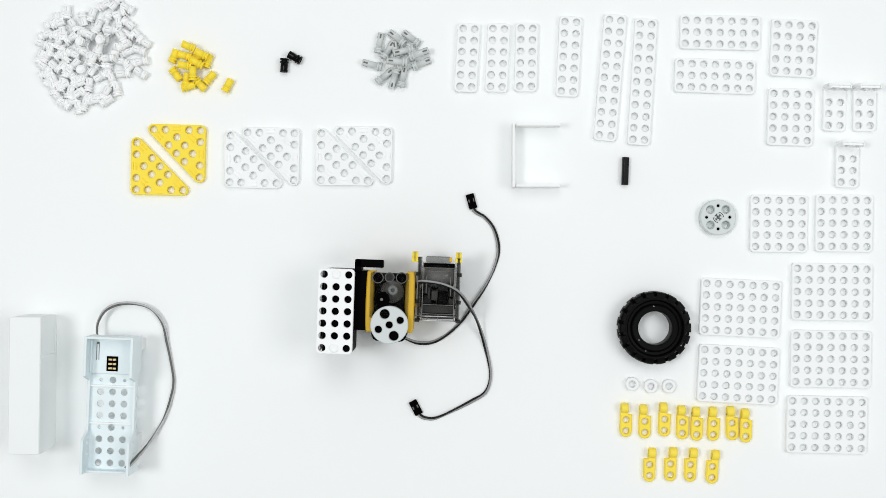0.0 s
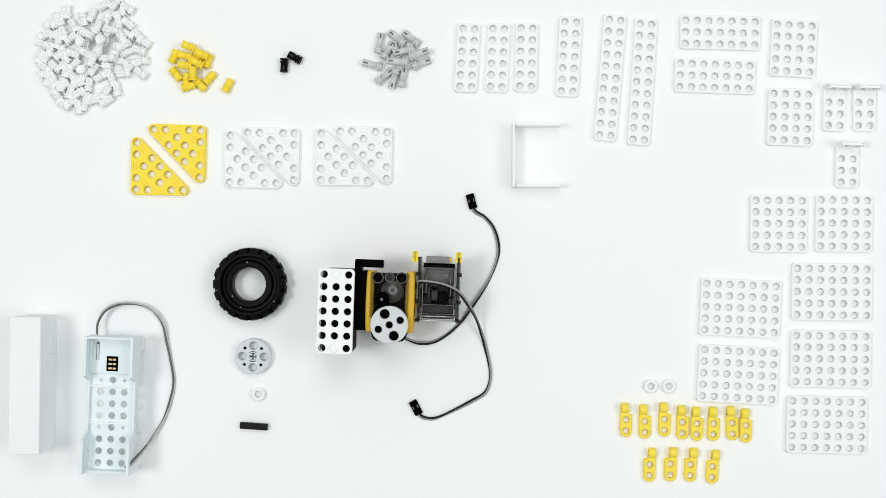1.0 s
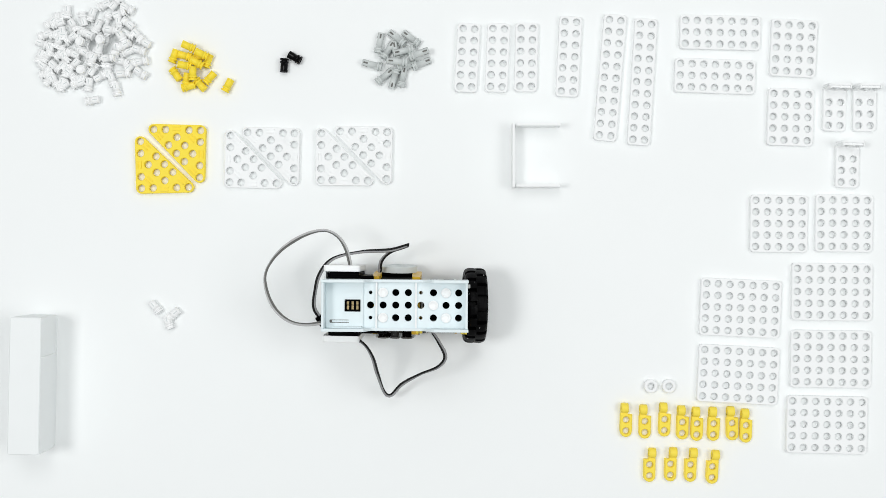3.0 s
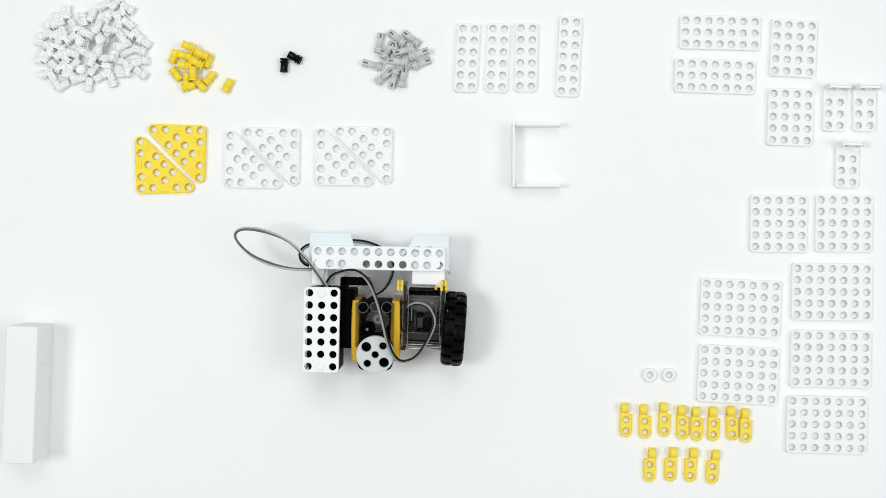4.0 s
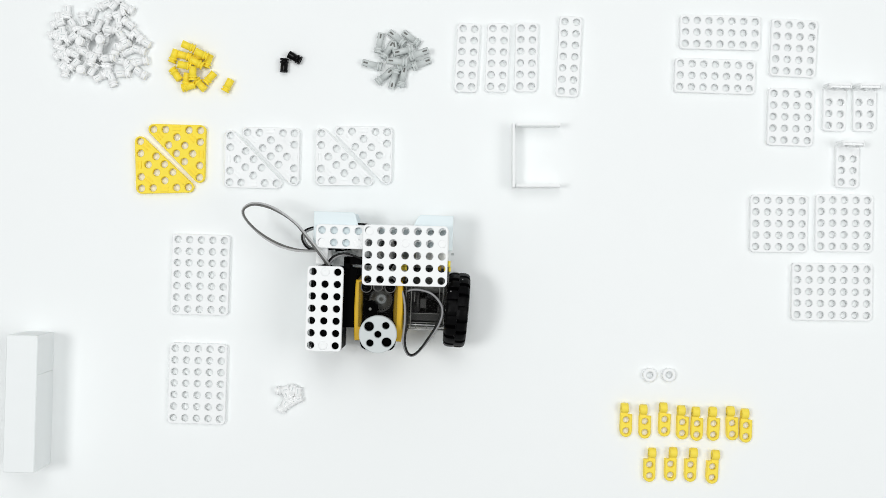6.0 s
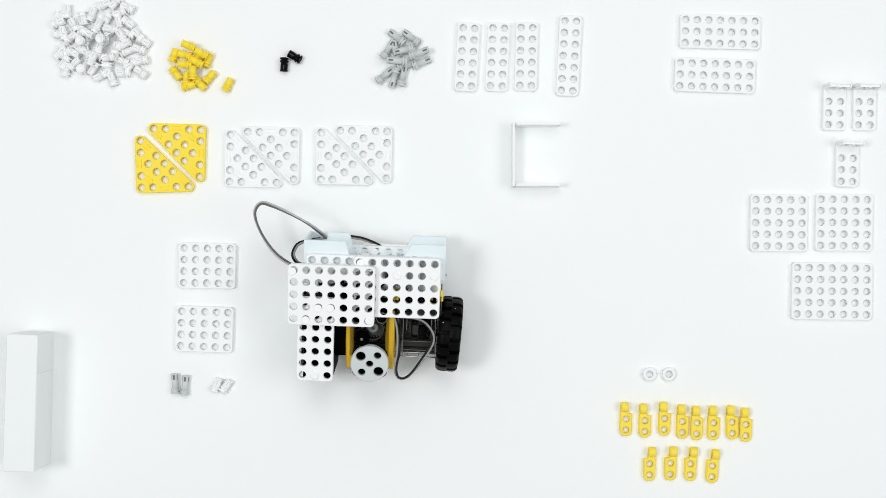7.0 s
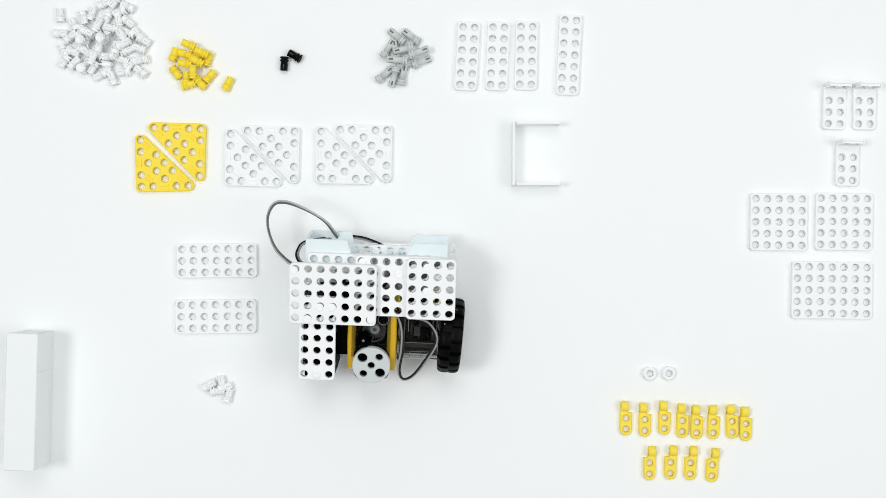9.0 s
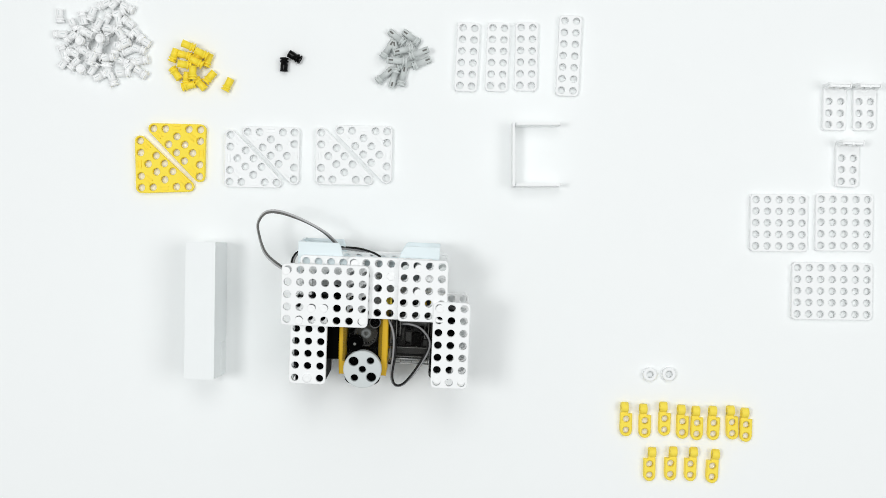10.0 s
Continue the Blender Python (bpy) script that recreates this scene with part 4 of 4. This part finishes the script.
# cable of the servo gearbox
B = {0: [(26.0, 36.2, 1.6), (26.9, 33.3, 1.5), (30.9, 30.4, 1.4), (36.2, 27.4, 1.4), (44.1, 17.1, 1.4), (48.0, 0.5, 1.4), (45.1, -14.2, 1.4), (37.2, -31.3, 1.6), (26.4, -47.4, 3), (15.2, -63.1, 2), (2.9, -74.4, 1.6), (-9.3, -80.7, 2), (-21.4, -80.7, 8), (-30.8, -76.5, 18), (-40.1, -71.2, 25)],
     3: [(-163.6, -21.5, 1.6), (-161.1, -18.6, 1.5), (-159.6, -13.2, 1.4), (-160.1, -6.9, 1.4), (-157.2, 6.4, 1.4), (-148.9, 19.1, 1.4), (-131.7, 27.9, 1.4), (-109.7, 31.3, 1.4), (-80.3, 31.8, 1.4), (-64.6, 26.4, 1.4), (-55.3, 16.2, 1.4), (-54.2, 6.4, 3), (-59.1, -4.4, 12), (-64.0, -14.8, 25), (-63.7, -23.3, 30)],
     4: [(-158.1, -24.0, 40), (-156.2, -20.2, 40), (-154.7, -13.7, 38), (-155.3, -6.6, 34), (-153.6, 6.2, 24), (-147.5, 18.9, 10), (-131.6, 27.9, 2), (-109.7, 31.3, 1.4), (-80.3, 31.8, 1.4), (-64.6, 26.4, 1.4), (-55.3, 16.2, 1.4), (-54.2, 6.4, 3), (-59.1, -4.4, 12), (-64.0, -14.8, 25), (-63.7, -23.3, 30)],
     5: [(-100.9, -55.8, 58), (-105.1, -47.9, 60), (-104.6, -36.4, 60), (-100.5, -20.3, 60), (-89.4, -7.8, 60), (-66.5, -2.3, 58), (-43.5, -0.9, 55), (-28.8, 3.3, 52), (-32.2, 1.4, 48), (-44.0, -2.8, 45), (-51.2, -9.9, 42), (-52.7, -18.4, 40)],
     7: [(-92.7, -12.9, 25), (-97.5, -13.4, 25), (-111.8, -13.7, 34), (-117.4, -8.9, 42), (-117.9, -1.9, 42), (-111.3, 3.3, 38), (-92.2, 6.2, 30), (-73.5, 6.7, 26), (-59.2, 3.8, 26), (-44.9, -4.3, 26), (-42.5, -18.6, 26), (-49.6, -32.9, 28), (-63.7, -41.4, 30)],
     9: [(-89.9, 1.4, 25), (-94.6, 1.0, 25), (-109.4, -0.0, 34), (-115.1, 5.2, 42), (-116.0, 12.2, 42), (-109.9, 17.0, 38), (-89.9, 20.0, 30), (-71.1, 20.5, 26), (-56.8, 17.7, 26), (-42.5, 10.0, 26), (-40.1, -4.3, 26), (-47.2, -18.6, 28), (-61.3, -27.1, 30)],
     11: [(-97.5, -11.9, 25), (-102.3, -12.4, 25), (-117.9, -13.7, 34), (-124.0, -8.0, 42), (-123.5, -0.9, 42), (-117.4, 5.2, 38), (-97.0, 9.0, 30), (-78.3, 9.5, 26), (-64.0, 6.7, 26), (-49.7, -1.0, 26), (-44.9, -16.2, 26), (-51.9, -30.5, 28), (-66.1, -37.6, 30)],
     13: [(-94.6, -11.9, 25), (-99.4, -12.4, 25), (-115.1, -14.7, 34), (-120.7, -8.9, 42), (-120.2, -1.9, 42), (-114.1, 4.7, 38), (-93.2, 8.1, 30), (-74.5, 8.6, 26), (-60.2, 5.3, 26), (-45.8, -2.4, 26), (-42.5, -17.2, 26), (-49.6, -31.4, 28), (-63.7, -38.5, 30)],
     15: [(-97.5, -18.6, 25), (-102.3, -19.1, 25), (-118.4, -20.8, 34), (-124.4, -14.6, 42), (-124.0, -8.0, 42), (-117.9, -2.4, 38), (-97.0, 0.5, 30), (-80.7, -0.0, 26), (-64.9, -2.4, 26), (-52.0, -9.1, 26), (-49.7, -23.4, 26), (-56.7, -37.6, 28), (-70.8, -44.7, 30)]}
cable("grey and black twin cable with plug, from servo gearbox", 80, B)

# lead of the battery tray
C = {0: [(-264.6, -183.0, 38), (-260.6, -179.4, 37), (-257.8, -175.3, 28), (-252.9, -166.8, 8), (-241.7, -147.3, 1.6), (-235.3, -129.2, 1.6), (-232.9, -114.5, 1.6), (-235.3, -97.4, 2), (-238.7, -80.2, 2), (-242.7, -63.0, 4), (-254.3, -50.2, 6), (-274.3, -46.7, 8), (-289.2, -51.9, 10), (-295.9, -63.4, 12), (-295.8, -75.9, 14), (-295.3, -82.6, 14)],
     4: [(-167.0, -110.8, 38), (-162.9, -106.7, 37), (-159.1, -102.0, 28), (-152.6, -92.9, 8), (-143.2, -73.9, 1.6), (-136.9, -55.8, 1.6), (-134.9, -42.6, 1.6), (-136.9, -26.4, 2), (-140.3, -6.8, 2), (-144.4, 9.3, 4), (-154.4, 21.4, 6), (-173.0, 25.3, 8), (-189.2, 19.4, 10), (-197.5, 8.7, 12), (-198.6, -2.9, 14), (-198.6, -10.2, 14)],
     5: [(-74.5, -24.8, 62), (-75.4, -13.3, 62), (-79.1, 0.5, 62), (-86.0, 10.6, 62), (-97.5, 15.2, 62), (-114.7, 10.6, 60), (-133.2, -1.8, 60), (-144.2, -18.0, 60), (-144.2, -32.7, 60), (-137.5, -47.8, 62), (-125.4, -58.1, 66), (-111.2, -61.1, 70), (-96.4, -59.1, 72), (-90.5, -57.8, 72)],
     7: [(-95.9, -31.2, 50), (-101.3, -21.7, 56), (-112.9, -6.5, 56), (-127.1, 6.5, 54), (-145.9, 14.4, 52), (-162.5, 16.8, 50), (-171.3, 13.5, 48), (-170.2, 6.1, 46), (-158.9, -5.2, 44), (-142.8, -12.7, 42), (-126.6, -16.5, 40), (-110.3, -17.0, 38), (-101.1, -16.1, 36)],
     8: [(-95.9, -26.5, 50), (-100.4, -18.0, 56), (-111.5, -2.8, 56), (-125.7, 11.6, 54), (-143.6, 19.5, 52), (-160.2, 21.9, 50), (-169.4, 18.2, 48), (-168.4, 10.8, 46), (-156.5, -0.9, 44), (-140.4, -9.9, 42), (-124.2, -14.1, 40), (-108.0, -14.6, 38), (-98.8, -13.7, 36)],
     9: [(-94.1, -13.5, 50), (-98.6, -6.5, 56), (-109.2, 7.4, 56), (-122.4, 22.3, 54), (-139.9, 33.5, 52), (-155.5, 37.3, 50), (-164.7, 33.1, 48), (-163.7, 25.3, 46), (-152.8, 13.6, 44), (-138.1, 4.2, 42), (-121.9, -0.9, 40), (-105.6, -1.4, 38), (-97.3, 0.5, 36)],
     11: [(-93.2, 4.3, 20), (-101.6, 12.7, 40), (-111.1, 20.4, 52), (-127.1, 29.2, 54), (-141.3, 35.3, 52), (-150.0, 37.3, 50), (-155.4, 30.8, 48), (-153.9, 20.1, 46), (-147.1, 6.1, 44), (-138.1, -5.6, 42), (-126.6, -13.6, 40), (-115.1, -17.4, 38)],
     13: [(-86.0, 4.3, 20), (-90.4, 12.2, 40), (-97.1, 21.4, 52), (-110.8, 30.1, 54), (-127.3, 36.7, 52), (-138.3, 36.3, 50), (-144.2, 28.0, 48), (-145.0, 16.8, 46), (-140.6, 1.9, 44), (-133.4, -8.0, 42), (-122.8, -16.0, 40), (-112.7, -19.3, 38)],
     15: [(-86.0, -1.9, 20), (-91.3, 6.6, 40), (-99.4, 14.4, 52), (-115.5, 23.2, 54), (-134.3, 29.7, 52), (-146.2, 29.3, 50), (-152.6, 21.5, 48), (-152.5, 12.2, 46), (-148.1, -2.8, 44), (-139.5, -12.2, 42), (-128.9, -18.8, 40), (-117.4, -22.2, 38)]}
cable("grey and black twin lead from the pale battery tray", 97, C, plug=False, lead=PALE_LEAD)


# ---- the way of the pins from the pile to the model ----
def pins_out(homes, away, stage, holes, seen, last, me=PIN_WHITE):
    """Pins that lie in a pile, are laid out beside the model at that stage and sit in its holes from stage last on."""
    for (hx, hy, ht), (ax, ay, at_turn), (x, y, z) in zip(homes, away, holes):
        ob = pin(me, lying(hx, hy, ht))
        schedule(ob, {0: lying(hx, hy, ht), stage: lying(ax, ay, at_turn, 3.9), **mounted(seen, at(x, y, z), last)})


for (hx, hy, ht), (ax, ay, turn), (x, y) in zip(((-309.4, 125.6, 70), (-321.1, 127.6, 20), (-332.8, 131.5, 130), (-336.7, 139.3, 100), (-317.2, 133.4, 40)),
                                                ((-244.9, -54.2, 30), (-236.5, -50.8, 90), (-226.8, -53.8, 175), (-241.4, -65.5, 20), (-227.7, -67.0, 160)),
                                                ((-10, 10), (-10, -10), (40, 10), (40, -10), (30, 0))):
    ob = pin(PIN_WHITE, lying(hx, hy, ht))
    schedule(ob, {0: lying(hx, hy, ht), 4: lying(ax, ay, turn), **{k: p @ at(x, y, F - 4.4, 180) for k, p in TRAY_ON.items()}})
pins_out([(-300.1, 131.5, 10), (-291.3, 135.4, 60), (-309.9, 134.4, 140)], [(-248.8, -49.9, 130), (-232.6, -56.2, 40), (-237.5, -63.0, 110)], 4,
         [(-86.7, -12.6, 6.6), (-65.9, -12.6, 6.6), (-45.5, -12.6, 6.6)], 7, 7)
for (hx, hy, ht), (ax, ay, turn), (i, j) in zip(((-290.3, 128.5, 30), (-322.1, 135.9, 75), (-327.9, 125.1, 150), (-315.2, 122.7, 100)),
                                                ((-223.3, -64.0, 5), (-232.6, -68.9, 60), (-247.8, -60.6, 80), (-221.4, -50.8, 20)), ((0, 3), (0, -3), (1, 0), (-1, 0))):
    ob = pin(PIN_WHITE, lying(hx, hy, ht))
    seat = at(HUB.x + 10 * i, HUB.y + 10 * j, 6.3)
    schedule(ob, {0: lying(hx, hy, ht), 4: lying(ax, ay, turn), **{k: MODEL[k] @ seat for k in MODEL if k >= 5}})
pins_out([(-282.0, 138.3, 100), (-314.7, 143.2, 20)], [(-240.5, -61.1, 25), (-230.7, -44.5, 60)], 6, [(-96.9, -2.4, 6.6), (-55.7, -2.4, 6.6)], 7, 7)
pins_out([(-302.5, 128.5, 10), (-340.2, 147.1, 60), (-344.1, 156.9, 140), (-329.4, 142.2, 80)],
         [(-235.1, -39.1, -40), (-243.4, -64.5, 0), (-236.5, -58.2, 60), (-233.1, -66.5, 85)], 6,
         [(-73.2, -12.3, 48.6), (-5.6, -12.5, 48.6), (-102.4, -11.8, 48.6), (-76.5, -12.8, 6.6)], 7, 7)
pins_out([(-348.0, 166.7, 70), (-342.1, 152.0, 20), (-346.0, 177.4, 160), (-335.8, 145.6, 120), (-327.9, 141.7, 30)],
         [(-163.2, -87.5, 0), (-149.5, -86.5, 60), (-145.2, -91.4, 90), (-165.2, -99.7, 70), (-150.5, -102.1, -60)], 8,
         [(-59.4, 13.8, 55.1), (-30.4, 3.7, 55.1), (-0.5, 3.2, 55.1), (-62.7, 14.6, 1.4), (-32.1, 3.9, 1.4)], 9, 9)
pins_out([(-343.1, 185.2, 20), (-339.2, 172.5, 80), (-335.3, 157.9, 140), (-342.1, 166.7, 60), (-338.2, 196.0, 40)],
         [(-138.3, -121.7, 10), (-130.5, -122.7, 70), (-125.1, -125.1, 90), (-137.3, -134.9, 60), (-132.0, -133.4, 30)], 10,
         [(-90.3, -47.4, 68.4), (-110.2, -56.9, 68.4), (-100.2, -47.4, 68.4), (-120.1, -17.6, 68.4), (-59.1, -57.3, 68.4)], 12, 11)
pins_out([(-334.3, 186.2, 20), (-332.3, 178.9, 70)], [(-195.5, -117.8, 65), (-187.2, -118.8, 55)], 12, [(-12.4, -15.6, 66.6), (-13.1, -34.8, 66.6)], 13, 13)
for ob, home, (ax, ay), turn, (x, y) in ((grey_a, grey_a.matrix_basis.copy(), (-231.7, -116.8), 92, (6.8, -16.3)), (grey_b, grey_b.matrix_basis.copy(), (-222.9, -118.3), 85, (-23.0, -14.9))):
    schedule(ob, {0: home, 12: lying(ax, ay, turn), **mounted(13, at(x, y, 63.5), 13)})
pins_out([(-332.3, 195.0, 20), (-328.4, 186.2, 100), (-330.4, 169.1, 40), (-325.5, 154.4, 75), (-328.4, 201.8, 10)],
         [(-201.8, -118.8, 30), (-191.1, -116.8, 100), (-194.5, -124.1, 10), (-185.2, -127.6, 70), (-187.7, -120.7, 20)], 14,
         [(-2.3, -48.3, 68.8), (-4.8, -105.3, 68.8), (14.5, -106.2, 68.8), (-2.4, -51.8, 0.5), (-5.1, -112.8, 0.5)], 15, 15)
pins_out([(-314.7, 147.1, 15), (-305.9, 142.2, 80)], [(-157.4, -94.3, 20), (-153.0, -91.1, 120)], 8, [(-42.3, 3.9, 1.4), (-21.4, 3.9, 1.4)], 9, 9)
pins_out([(-322.1, 151.5, 140), (-308.9, 152.0, 50)], [(-133.9, -128.0, 120), (-127.1, -130.5, 20)], 10, [(-42.3, -6.8, 1.4), (-21.4, -6.8, 1.4)], 9, 11)
stray = pin(PIN_WHITE, lying(-324.5, 204.8, 90))
schedule(stray, {0: lying(-324.5, 204.8, 90), 14: lying(-330.9, 200.9, 92)})


def motions():
    for ob, poses in TRACKS:
        keys = sorted(poses)
        rows = [(0.0, poses[keys[0]])]
        for a, b in zip(keys, keys[1:]):
            t, p, q = STARTS[b], poses[a], poses[b]
            turn = math.degrees(p.to_quaternion().rotation_difference(q.to_quaternion()).angle)
            turn = min(turn, 360 - turn)
            n = max(1, math.ceil(turn / 88))
            rows.append((t - n / FPS, p))
            for i in range(1, n):
                rows.append((t - (n - i) / FPS, p.lerp(q, i / n)))
            rows.append((t, q))
        rows.append((10.0, poses[keys[-1]]))
        walk(ob, rows)


motions()
